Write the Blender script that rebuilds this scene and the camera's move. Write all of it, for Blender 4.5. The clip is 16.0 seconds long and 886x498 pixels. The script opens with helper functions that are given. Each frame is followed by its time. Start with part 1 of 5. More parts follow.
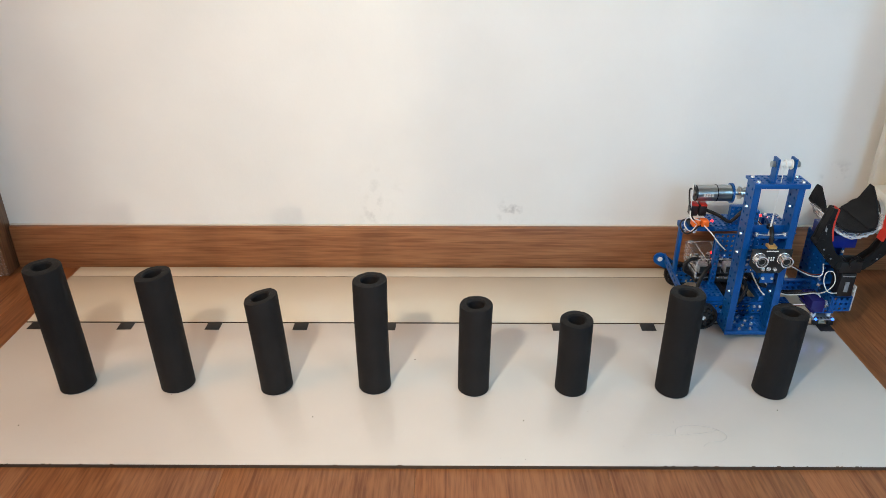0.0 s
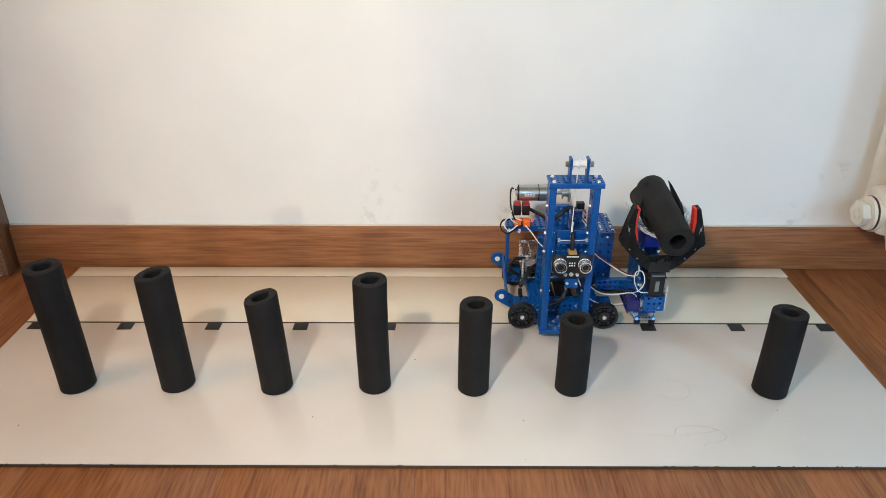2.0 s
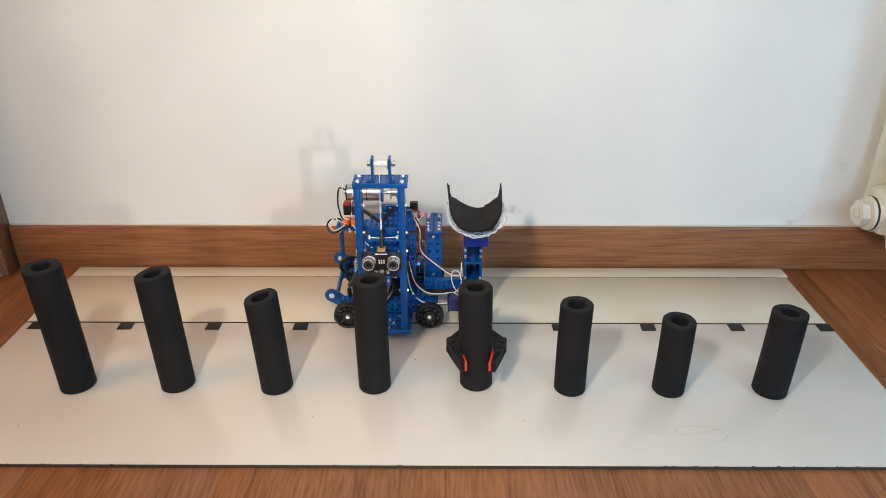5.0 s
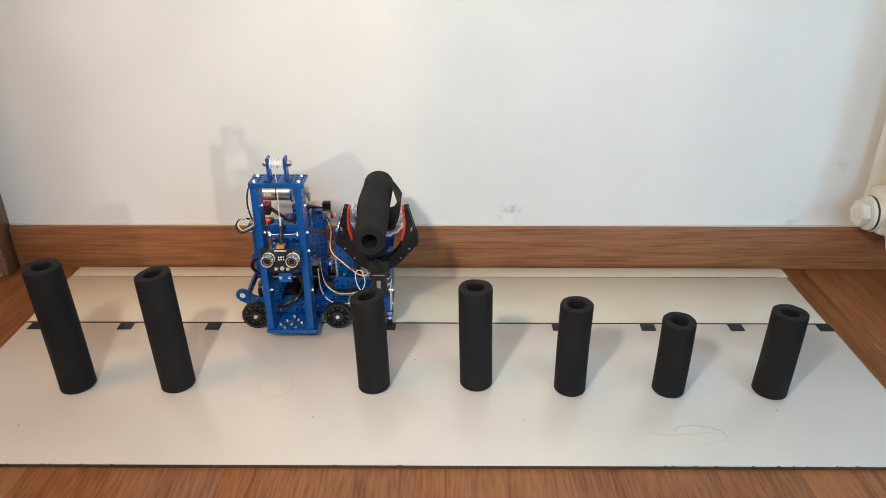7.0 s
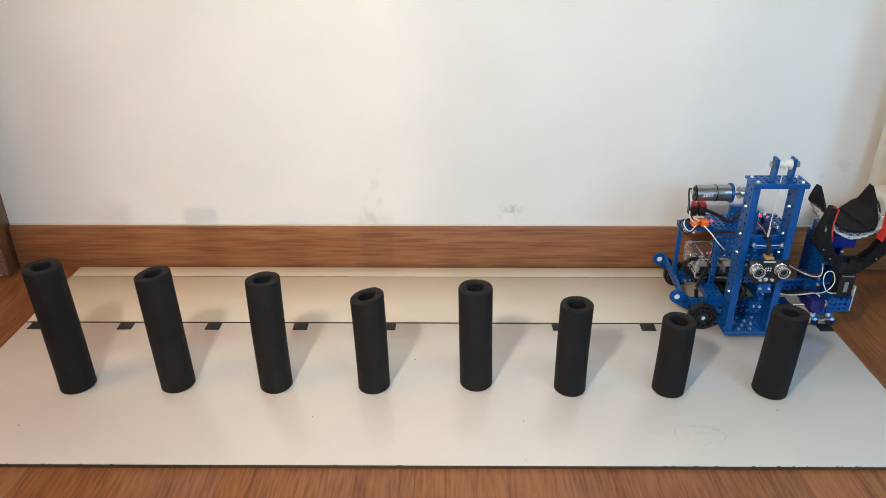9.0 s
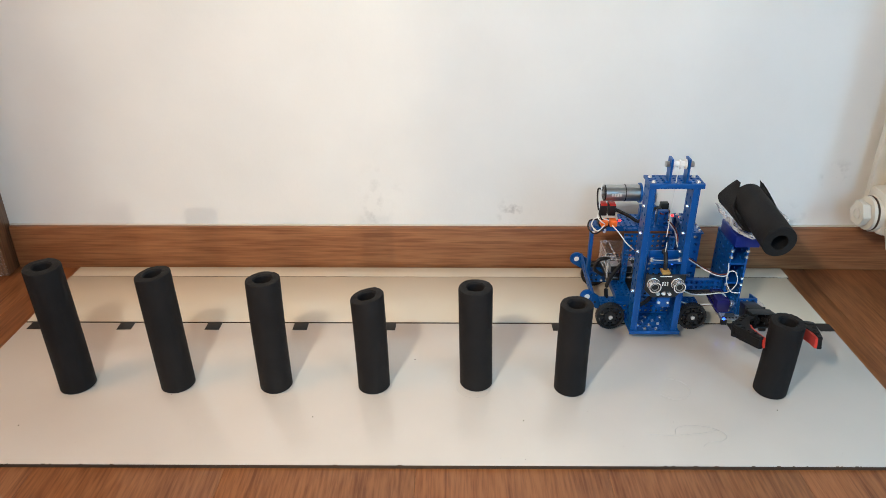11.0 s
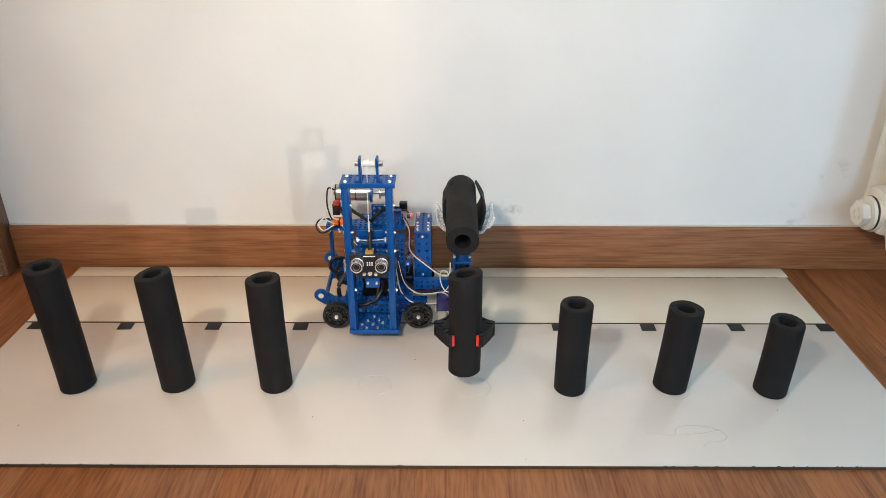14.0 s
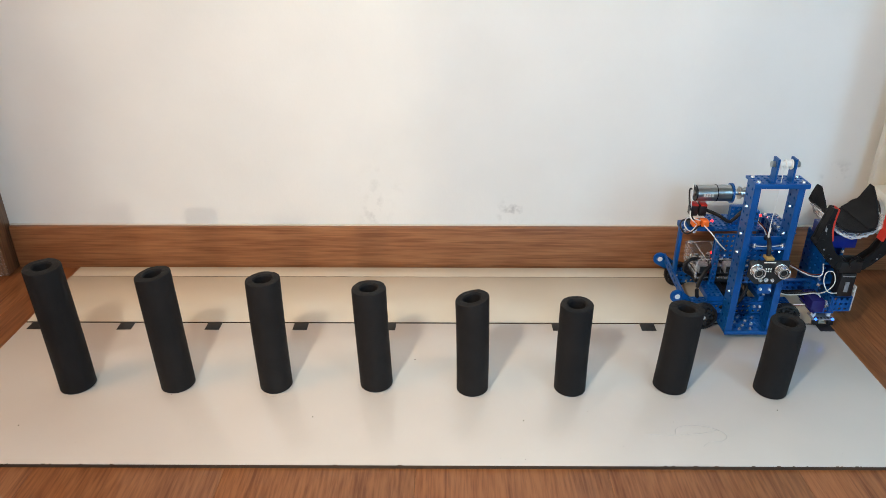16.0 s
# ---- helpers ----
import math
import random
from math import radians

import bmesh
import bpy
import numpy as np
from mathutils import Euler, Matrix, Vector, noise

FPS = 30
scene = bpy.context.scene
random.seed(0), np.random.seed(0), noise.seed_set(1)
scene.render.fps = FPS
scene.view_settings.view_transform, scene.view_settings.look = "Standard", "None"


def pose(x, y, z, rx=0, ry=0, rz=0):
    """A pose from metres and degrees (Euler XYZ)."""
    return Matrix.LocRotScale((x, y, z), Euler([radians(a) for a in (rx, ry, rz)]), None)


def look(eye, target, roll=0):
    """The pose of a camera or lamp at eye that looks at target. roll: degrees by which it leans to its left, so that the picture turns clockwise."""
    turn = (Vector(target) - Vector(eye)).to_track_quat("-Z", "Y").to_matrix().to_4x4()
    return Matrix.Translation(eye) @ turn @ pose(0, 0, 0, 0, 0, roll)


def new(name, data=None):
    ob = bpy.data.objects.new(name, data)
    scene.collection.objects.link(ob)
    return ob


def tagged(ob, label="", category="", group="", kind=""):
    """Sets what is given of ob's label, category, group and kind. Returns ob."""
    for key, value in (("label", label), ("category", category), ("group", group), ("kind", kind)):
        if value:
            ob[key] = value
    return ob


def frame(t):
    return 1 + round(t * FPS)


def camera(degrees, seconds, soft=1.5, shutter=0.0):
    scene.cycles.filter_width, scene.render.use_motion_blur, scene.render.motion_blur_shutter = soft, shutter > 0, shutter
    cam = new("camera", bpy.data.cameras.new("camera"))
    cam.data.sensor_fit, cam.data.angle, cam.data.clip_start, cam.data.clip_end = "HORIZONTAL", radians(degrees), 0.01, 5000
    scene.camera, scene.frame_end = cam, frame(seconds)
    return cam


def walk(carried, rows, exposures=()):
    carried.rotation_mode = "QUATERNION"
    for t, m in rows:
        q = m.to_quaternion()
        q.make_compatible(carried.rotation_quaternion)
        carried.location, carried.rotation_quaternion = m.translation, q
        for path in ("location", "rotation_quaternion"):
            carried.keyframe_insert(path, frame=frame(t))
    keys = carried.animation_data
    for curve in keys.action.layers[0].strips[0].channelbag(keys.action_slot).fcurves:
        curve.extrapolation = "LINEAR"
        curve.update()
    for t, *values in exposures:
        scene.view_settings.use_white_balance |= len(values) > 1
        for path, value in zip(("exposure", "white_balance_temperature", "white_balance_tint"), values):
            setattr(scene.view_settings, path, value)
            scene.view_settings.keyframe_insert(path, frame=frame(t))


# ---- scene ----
# ---------------- camera ----------------
cam = camera(63.42, 16.0, soft=0.58)
EYE = pose(0.0228, -0.9131, 0.5861, 63.41, 0, 0.286)
walk(cam, [(0.0, EYE), (16.0, EYE)])

# ---------------- light ----------------
world = bpy.data.worlds.new("world")
scene.world = world
world.use_nodes = True
world.node_tree.nodes["Background"].inputs[0].default_value = (0.62, 0.74, 0.9, 1)
world.node_tree.nodes["Background"].inputs[1].default_value = 0.6
scene.view_settings.exposure = -0.12


def area_light(name, eye, target, size, size_y, watts, colour, spread=180.0):
    data = bpy.data.lights.new(name, "AREA")
    data.shape, data.size, data.size_y, data.energy, data.color = "RECTANGLE", size, size_y, watts, colour
    data.spread = math.radians(spread)
    ob = new(name, data)
    ob.matrix_world = look(eye, target)
    return ob


area_light("desk_lamp_light", (-0.31, -0.95, 0.95), (0.31, 0.19, 0.42), 0.075, 0.075, 5.9, (1.0, 0.88, 0.73), 120.0)
area_light("window_light", (1.55, -1.95, 1.15), (0.40, 0.19, 0.25), 0.50, 0.80, 17.0, (0.34, 0.70, 1.0))
# added bluish fill for the right of the wall, no known source
area_light("cool_fill_light", (0.25, -3.46, 1.50), (0.80, 0.19, 0.25), 0.90, 0.90, 3.6, (0.29, 0.63, 1.0), 56.0)
# unseen small source, low at right; placed along the wall shadows' direction
area_light("low_right_light", (1.52, -3.25, 0.67), (-0.3, 0.1, 0.25), 0.025, 0.025, 27.0, (1.0, 0.86, 0.68))
# added warm fill to tint the left of the boards, no known source
area_light("warm_left_fill", (-1.60, -0.65, 1.60), (-0.5, -0.2, 0.0), 0.80, 0.80, 2.7, (1.0, 0.48, 0.18), 64.0)


# ---------------- materials ----------------
def material(name, colour, rough=0.5, metal=0.0, vary=0.06, scale=40.0, bump=0.0, bump_scale=200.0, stretch=(1, 1, 1), emit=0.0, spec=0.5):
    """A surface with a two-scale tint variation and fine relief."""
    m = bpy.data.materials.new(name)
    m.use_nodes = True
    nt = m.node_tree
    b = nt.nodes["Principled BSDF"]
    b.inputs["Roughness"].default_value, b.inputs["Metallic"].default_value = rough, metal
    b.inputs["Specular IOR Level"].default_value = spec
    b.inputs["Base Color"].default_value = (*colour, 1)
    if emit:
        b.inputs["Emission Color"].default_value = (*colour, 1)
        b.inputs["Emission Strength"].default_value = emit
        return m
    co = nt.nodes.new("ShaderNodeTexCoord")
    mp = nt.nodes.new("ShaderNodeMapping")
    mp.inputs["Scale"].default_value = stretch
    nt.links.new(co.outputs["Object"], mp.inputs["Vector"])
    if vary:
        n1, n2 = nt.nodes.new("ShaderNodeTexNoise"), nt.nodes.new("ShaderNodeTexNoise")
        for n, s in ((n1, scale), (n2, scale * 0.13)):
            n.inputs["Scale"].default_value, n.inputs["Detail"].default_value = s, 5
            nt.links.new(mp.outputs[0], n.inputs["Vector"])
        add = nt.nodes.new("ShaderNodeMath")
        nt.links.new(n1.outputs[0], add.inputs[0])
        nt.links.new(n2.outputs[0], add.inputs[1])
        ramp = nt.nodes.new("ShaderNodeMapRange")
        ramp.inputs["From Min"].default_value, ramp.inputs["From Max"].default_value = 0.6, 1.4
        ramp.inputs["To Min"].default_value, ramp.inputs["To Max"].default_value = 1 - vary, 1 + vary
        nt.links.new(add.outputs[0], ramp.inputs[0])
        mix = nt.nodes.new("ShaderNodeVectorMath")
        mix.operation = "SCALE"
        mix.inputs[0].default_value = colour
        nt.links.new(ramp.outputs[0], mix.inputs["Scale"])
        nt.links.new(mix.outputs[0], b.inputs["Base Color"])
        r2 = nt.nodes.new("ShaderNodeMapRange")
        r2.inputs["From Min"].default_value, r2.inputs["From Max"].default_value = 0.3, 0.7
        r2.inputs["To Min"].default_value, r2.inputs["To Max"].default_value = rough * 0.88, min(1, rough * 1.12)
        nt.links.new(n2.outputs[0], r2.inputs[0])
        nt.links.new(r2.outputs[0], b.inputs["Roughness"])
    if bump:
        n3, bp = nt.nodes.new("ShaderNodeTexNoise"), nt.nodes.new("ShaderNodeBump")
        n3.inputs["Scale"].default_value, n3.inputs["Detail"].default_value = bump_scale, 4
        bp.inputs["Strength"].default_value, bp.inputs["Distance"].default_value = bump, 0.001
        nt.links.new(mp.outputs[0], n3.inputs["Vector"])
        nt.links.new(n3.outputs[0], bp.inputs["Height"])
        nt.links.new(bp.outputs[0], b.inputs["Normal"])
    return m


def wood(name, dark, light, along, rough, ring=9.0, per_piece=0.12, long=0.045):
    """Wood print with long grain along one axis (0 x, 1 y, 2 z), varied from board to board."""
    m = bpy.data.materials.new(name)
    m.use_nodes = True
    nt = m.node_tree
    b = nt.nodes["Principled BSDF"]
    b.inputs["Roughness"].default_value = rough
    co, mp = nt.nodes.new("ShaderNodeTexCoord"), nt.nodes.new("ShaderNodeMapping")
    s = [1.0, 1.0, 1.0]
    s[along] = long
    mp.inputs["Scale"].default_value = s
    nt.links.new(co.outputs["Object"], mp.inputs["Vector"])
    info = nt.nodes.new("ShaderNodeObjectInfo")
    off = nt.nodes.new("ShaderNodeVectorMath")
    off.operation = "SCALE"
    off.inputs[0].default_value = (7, 9, 11)
    nt.links.new(info.outputs["Random"], off.inputs["Scale"])
    addv = nt.nodes.new("ShaderNodeVectorMath")
    nt.links.new(mp.outputs[0], addv.inputs[0])
    nt.links.new(off.outputs[0], addv.inputs[1])
    fine, coarse = nt.nodes.new("ShaderNodeTexNoise"), nt.nodes.new("ShaderNodeTexNoise")
    fine.inputs["Scale"].default_value, fine.inputs["Detail"].default_value = 330.0, 8
    coarse.inputs["Scale"].default_value, coarse.inputs["Detail"].default_value = 46.0, 4
    coarse.inputs["Distortion"].default_value = 0.8
    for n in (fine, coarse):
        nt.links.new(addv.outputs[0], n.inputs["Vector"])
    rings = nt.nodes.new("ShaderNodeMath")
    rings.operation = "MULTIPLY"
    rings.inputs[1].default_value = ring
    nt.links.new(coarse.outputs[0], rings.inputs[0])
    frac = nt.nodes.new("ShaderNodeMath")
    frac.operation = "PINGPONG"
    frac.inputs[1].default_value = 0.5
    nt.links.new(rings.outputs[0], frac.inputs[0])
    mixf = nt.nodes.new("ShaderNodeMath")
    mixf.operation = "MULTIPLY_ADD"
    mixf.inputs[1].default_value = 0.38
    nt.links.new(frac.outputs[0], mixf.inputs[0])
    fm = nt.nodes.new("ShaderNodeMath")
    fm.operation = "MULTIPLY"
    fm.inputs[1].default_value = 0.9
    nt.links.new(fine.outputs[0], fm.inputs[0])
    nt.links.new(fm.outputs[0], mixf.inputs[2])
    ramp = nt.nodes.new("ShaderNodeValToRGB")
    ramp.color_ramp.elements[0].color, ramp.color_ramp.elements[1].color = (*dark, 1), (*light, 1)
    ramp.color_ramp.elements[0].position, ramp.color_ramp.elements[1].position = 0.33, 0.70
    nt.links.new(mixf.outputs[0], ramp.inputs[0])
    val = nt.nodes.new("ShaderNodeMapRange")
    val.inputs["To Min"].default_value, val.inputs["To Max"].default_value = 1 - per_piece, 1 + per_piece
    nt.links.new(info.outputs["Random"], val.inputs[0])
    sc = nt.nodes.new("ShaderNodeVectorMath")
    sc.operation = "SCALE"
    nt.links.new(ramp.outputs[0], sc.inputs[0])
    nt.links.new(val.outputs[0], sc.inputs["Scale"])
    nt.links.new(sc.outputs[0], b.inputs["Base Color"])
    bp = nt.nodes.new("ShaderNodeBump")
    bp.inputs["Strength"].default_value, bp.inputs["Distance"].default_value = 0.25, 0.0006
    nt.links.new(fine.outputs[0], bp.inputs["Height"])
    nt.links.new(bp.outputs[0], b.inputs["Normal"])
    return m


def clear(name, colour, rough=0.05):
    m = bpy.data.materials.new(name)
    m.use_nodes = True
    b = m.node_tree.nodes["Principled BSDF"]
    b.inputs["Base Color"].default_value = (*colour, 1)
    b.inputs["Transmission Weight"].default_value = 1.0
    b.inputs["Roughness"].default_value, b.inputs["IOR"].default_value = rough, 1.45
    return m


def thin_plastic(name, cover):
    """Thin crinkled clear plastic: mostly see-through, with a glossy milky skin."""
    m = clear(name, (0.9, 0.92, 0.94), 0.12)
    nt = m.node_tree
    b = nt.nodes["Principled BSDF"]
    b.inputs["Transmission Weight"].default_value, b.inputs["Specular IOR Level"].default_value = 0.0, 1.0
    see, mix = nt.nodes.new("ShaderNodeBsdfTransparent"), nt.nodes.new("ShaderNodeMixShader")
    mix.inputs[0].default_value = cover
    nt.links.new(see.outputs[0], mix.inputs[1])
    nt.links.new(b.outputs[0], mix.inputs[2])
    nt.links.new(mix.outputs[0], nt.nodes["Material Output"].inputs["Surface"])
    return m


PLASTER = material("white_plaster", (0.78, 0.77, 0.74), 0.75, 0, 0.045, 9.0, 0.12, 260.0)
SMUDGES = ((0.133, 0.105, 0.030, 0.5), (-0.098, 0.100, 0.035, 0.25), (0.60, 0.092, 0.035, 0.25), (-0.085, 0.15, 0.05, 0.12), (0.66, 0.17, 0.03, 0.4))


def add_smudges(m):
    """Scuffs on the plaster: x, z, reach and depth of each, broken up by noise."""
    nt = m.node_tree
    b = nt.nodes["Principled BSDF"]
    colour = b.inputs["Base Color"].links[0].from_socket
    co, spots = nt.nodes.new("ShaderNodeTexCoord"), nt.nodes.new("ShaderNodeTexNoise")
    spots.inputs["Scale"].default_value, spots.inputs["Detail"].default_value = 55.0, 6
    nt.links.new(co.outputs["Object"], spots.inputs["Vector"])
    for x, z, reach, depth in SMUDGES:
        far, fade, cut, dark = (nt.nodes.new(k) for k in ("ShaderNodeVectorMath", "ShaderNodeMapRange", "ShaderNodeMapRange", "ShaderNodeMath"))
        far.operation = "DISTANCE"
        far.inputs[1].default_value = (x, WALL_Y, z)
        nt.links.new(co.outputs["Object"], far.inputs[0])
        fade.inputs["From Min"].default_value, fade.inputs["From Max"].default_value = reach, 0.0
        nt.links.new(far.outputs["Value"], fade.inputs[0])
        cut.inputs["From Min"].default_value, cut.inputs["From Max"].default_value = 0.50, 0.68
        nt.links.new(spots.outputs[0], cut.inputs[0])
        dark.operation = "MULTIPLY"
        nt.links.new(fade.outputs[0], dark.inputs[0])
        nt.links.new(cut.outputs[0], dark.inputs[1])
        keep, mul = nt.nodes.new("ShaderNodeMapRange"), nt.nodes.new("ShaderNodeVectorMath")
        keep.inputs["To Min"].default_value, keep.inputs["To Max"].default_value = 1.0, 1.0 - depth
        nt.links.new(dark.outputs[0], keep.inputs[0])
        mul.operation = "SCALE"
        nt.links.new(colour, mul.inputs[0])
        nt.links.new(keep.outputs[0], mul.inputs["Scale"])
        colour = mul.outputs[0]
    nt.links.new(colour, b.inputs["Base Color"])
    uneven, bump = nt.nodes.new("ShaderNodeTexNoise"), nt.nodes.new("ShaderNodeBump")
    uneven.inputs["Scale"].default_value, uneven.inputs["Detail"].default_value = 14.0, 5
    bump.inputs["Strength"].default_value, bump.inputs["Distance"].default_value = 0.35, 0.004
    nt.links.new(co.outputs["Object"], uneven.inputs["Vector"])
    nt.links.new(uneven.outputs[0], bump.inputs["Height"])
    old = b.inputs["Normal"].links[0].from_node
    nt.links.new(bump.outputs[0], old.inputs["Normal"])


WALL_Y = 0.192
WALL_PLASTER = material("scuffed_white_plaster", (0.78, 0.77, 0.74), 0.75, 0, 0.045, 9.0, 0.12, 260.0)
add_smudges(WALL_PLASTER)
PAINT = material("ceiling_paint", (0.80, 0.79, 0.77), 0.8, 0, 0.03, 6.0)
MELAMINE = material("white_melamine", (0.68, 0.652, 0.603), 0.17, 0, 0.03, 14.0, 0.02, 300.0, spec=0.9)
OLD_MELAMINE = material("yellowed_melamine", (0.67, 0.61, 0.49), 0.22, 0, 0.05, 10.0, 0.02, 300.0, spec=0.8)
BOARD_EDGE = material("raw_board_edge", (0.060, 0.036, 0.022), 0.85, 0, 0.35, 90.0)
TAPE = material("black_tape", (0.012, 0.012, 0.012), 0.55, 0, 0.15, 120.0)
FOAM = material("black_foam_rubber", (0.0048, 0.0044, 0.0052), 0.75, 0, 0.16, 160.0, 0.35, 900.0, spec=0.35)
FOAM_CUT = material("cut_foam_rubber", (0.0054, 0.0052, 0.0054), 0.9, 0, 0.2, 220.0, 0.6, 1100.0)
PENCIL = material("pencil_line", (0.56, 0.54, 0.51), 0.7, 0, 0.2, 300.0)
OAK_FLOOR = wood("laminate_floor", (0.165, 0.055, 0.019), (0.340, 0.140, 0.054), 1, 0.36, 3.0, 0.10, 0.050)
OAK_TRIM = wood("oak_baseboard", (0.185, 0.066, 0.025), (0.335, 0.142, 0.059), 0, 0.42, 5.0, 0.02, 0.045)
OAK_POST = wood("oak_jamb", (0.115, 0.050, 0.023), (0.22, 0.104, 0.050), 2, 0.3, 6.0, 0.02)
CREAM = material("cream_enamel", (0.66, 0.62, 0.54), 0.38, 0, 0.07, 30.0, 0.08, 140.0)
BLUE = material("blue_anodised_aluminium", (0.001, 0.083, 0.32), 0.36, 0.25, 0.10, 60.0, 0.05, 700.0)
STEEL = material("bright_steel", (0.88, 0.88, 0.88), 0.26, 0.8, 0.08, 150.0)
DULL_STEEL = material("motor_steel", (0.50, 0.49, 0.47), 0.30, 1.0, 0.10, 80.0)
CLAW = material("black_nylon", (0.005, 0.005, 0.0055), 0.6, 0, 0.2, 140.0, 0.2, 500.0, spec=0.3)
BLACK = material("black_plastic", (0.0065, 0.0065, 0.007), 0.45, 0, 0.15, 100.0, 0.05, 400.0)
PCB = material("black_circuit_board", (0.008, 0.009, 0.011), 0.38, 0, 0.12, 120.0)
GREY_PCB = material("pale_circuit_board", (0.22, 0.23, 0.25), 0.45, 0, 0.2, 220.0)
WHITE = material("white_plastic", (0.75, 0.75, 0.73), 0.45, 0, 0.04, 90.0)
RED = material("red_rubber", (0.62, 0.035, 0.018), 0.55, 0, 0.08, 120.0)
RED_PART = material("red_plastic", (0.45, 0.02, 0.012), 0.4, 0, 0.08, 100.0)
ORANGE = material("orange_plastic", (0.80, 0.16, 0.02), 0.4, 0, 0.06, 100.0)
BROWN_CABLE = material("brown_wire", (0.16, 0.03, 0.02), 0.5, 0, 0.08, 100.0)
SERVO = material("violet_servo_case", (0.016, 0.014, 0.11), 0.25, 0, 0.10, 80.0)
GOLD = material("tan_connector", (0.42, 0.25, 0.07), 0.45, 0, 0.08, 120.0)
CLEAR = thin_plastic("clear_plastic", 0.15)
CASE = thin_plastic("clear_acrylic", 0.03)
FILM = thin_plastic("clear_film", 0.05)
RIM = thin_plastic("clear_plastic_rim", 0.42)
CASE_RIM = thin_plastic("clear_acrylic_rim", 0.22)
GLASS = clear("window_glass", (0.98, 0.99, 0.99), 0.0)
DEEP_BLUE = material("deep_blue_plastic", (0.004, 0.018, 0.20), 0.35, 0, 0.08, 80.0)
LED_BLUE = material("blue_led", (0.03, 0.13, 1.0), emit=4.0)
LED_RED = material("red_led", (1.0, 0.012, 0.012), emit=9.0)


# ---------------- mesh helpers ----------------
def box(bm, x0, x1, y0, y1, z0, z1, bevel=0.0, mi=0, m=None):
    r = bmesh.ops.create_cube(bm, size=1.0)
    vs = r["verts"]
    mt = Matrix.Translation(((x0 + x1) / 2, (y0 + y1) / 2, (z0 + z1) / 2)) @ Matrix.Diagonal((x1 - x0, y1 - y0, z1 - z0, 1))
    bmesh.ops.transform(bm, verts=vs, matrix=(m @ mt) if m else mt)
    faces = {f for v in vs for f in v.link_faces}
    for f in faces:
        f.material_index = mi
    if bevel:
        es = list({e for v in vs for e in v.link_edges})
        bmesh.ops.bevel(bm, geom=es, offset=bevel, segments=2, affect="EDGES", profile=0.5, material=-1)


def cyl(bm, p0, p1, r, seg=16, r2=None, mi=0, caps=True):
    p0, p1 = Vector(p0), Vector(p1)
    d = p1 - p0
    m = Matrix.Translation((p0 + p1) / 2) @ d.to_track_quat("Z", "Y").to_matrix().to_4x4()
    res = bmesh.ops.create_cone(bm, cap_ends=caps, segments=seg, radius1=r, radius2=r if r2 is None else r2, depth=d.length, matrix=m)
    for f in {f for v in res["verts"] for f in v.link_faces}:
        f.material_index = mi


def ring(bm, c, axis, r_out, r_in, depth, seg=24, mi=0, inner_mi=None):
    """A ring or tube of wall r_out - r_in, centred on c along axis."""
    axis = Vector(axis).normalized()
    m = Matrix.Translation(c) @ axis.to_track_quat("Z", "Y").to_matrix().to_4x4()
    rows = []
    for rad, z in ((r_out, -depth / 2), (r_out, depth / 2), (r_in, depth / 2), (r_in, -depth / 2)):
        rows.append([bm.verts.new(m @ Vector((rad * math.cos(2 * math.pi * i / seg), rad * math.sin(2 * math.pi * i / seg), z))) for i in range(seg)])
    for k in range(4):
        a, b = rows[k], rows[(k + 1) % 4]
        for i in range(seg):
            f = bm.faces.new((a[i], a[(i + 1) % seg], b[(i + 1) % seg], b[i]))
            f.material_index = inner_mi if (inner_mi is not None and k == 2) else mi


def plate(bm, m, nu, nv, pitch=0.008, thick=0.003, hole=0.0023, mi=0, gap=()):
    """A flat bar of nu by nv cells, each drilled through; m takes its lower corner, u along x, v along y."""
    for i in range(nu):
        for j in range(nv):
            drilled = (i, j) not in gap
            cx, cy = (i + 0.5) * pitch, (j + 0.5) * pitch
            h = pitch / 2
            sq = [(-h, -h), (0, -h), (h, -h), (h, 0), (h, h), (0, h), (-h, h), (-h, 0)]
            o = [[bm.verts.new(m @ Vector((cx + x, cy + y, z))) for x, y in sq] for z in (0, thick)]
            if not drilled:
                for vs in (list(reversed(o[0])), o[1]):
                    bm.faces.new(vs).material_index = mi
                q = None
            else:
                hs = [(hole * math.cos(a), hole * math.sin(a)) for a in [math.radians(225 + 45 * k) for k in range(8)]]
                q = [[bm.verts.new(m @ Vector((cx + x, cy + y, z))) for x, y in hs] for z in (0, thick)]
                for k in range(8):
                    n = (k + 1) % 8
                    for vs in ((o[1][k], o[1][n], q[1][n], q[1][k]), (o[0][n], o[0][k], q[0][k], q[0][n]), (q[1][k], q[1][n], q[0][n], q[0][k])):
                        bm.faces.new(vs).material_index = mi
            for k in range(8):
                n = (k + 1) % 8
                edge = (k in (0, 1) and j == 0) or (k in (2, 3) and i == nu - 1) or (k in (4, 5) and j == nv - 1) or (k in (6, 7) and i == 0)
                if edge:
                    bm.faces.new((o[0][k], o[0][n], o[1][n], o[1][k])).material_index = mi


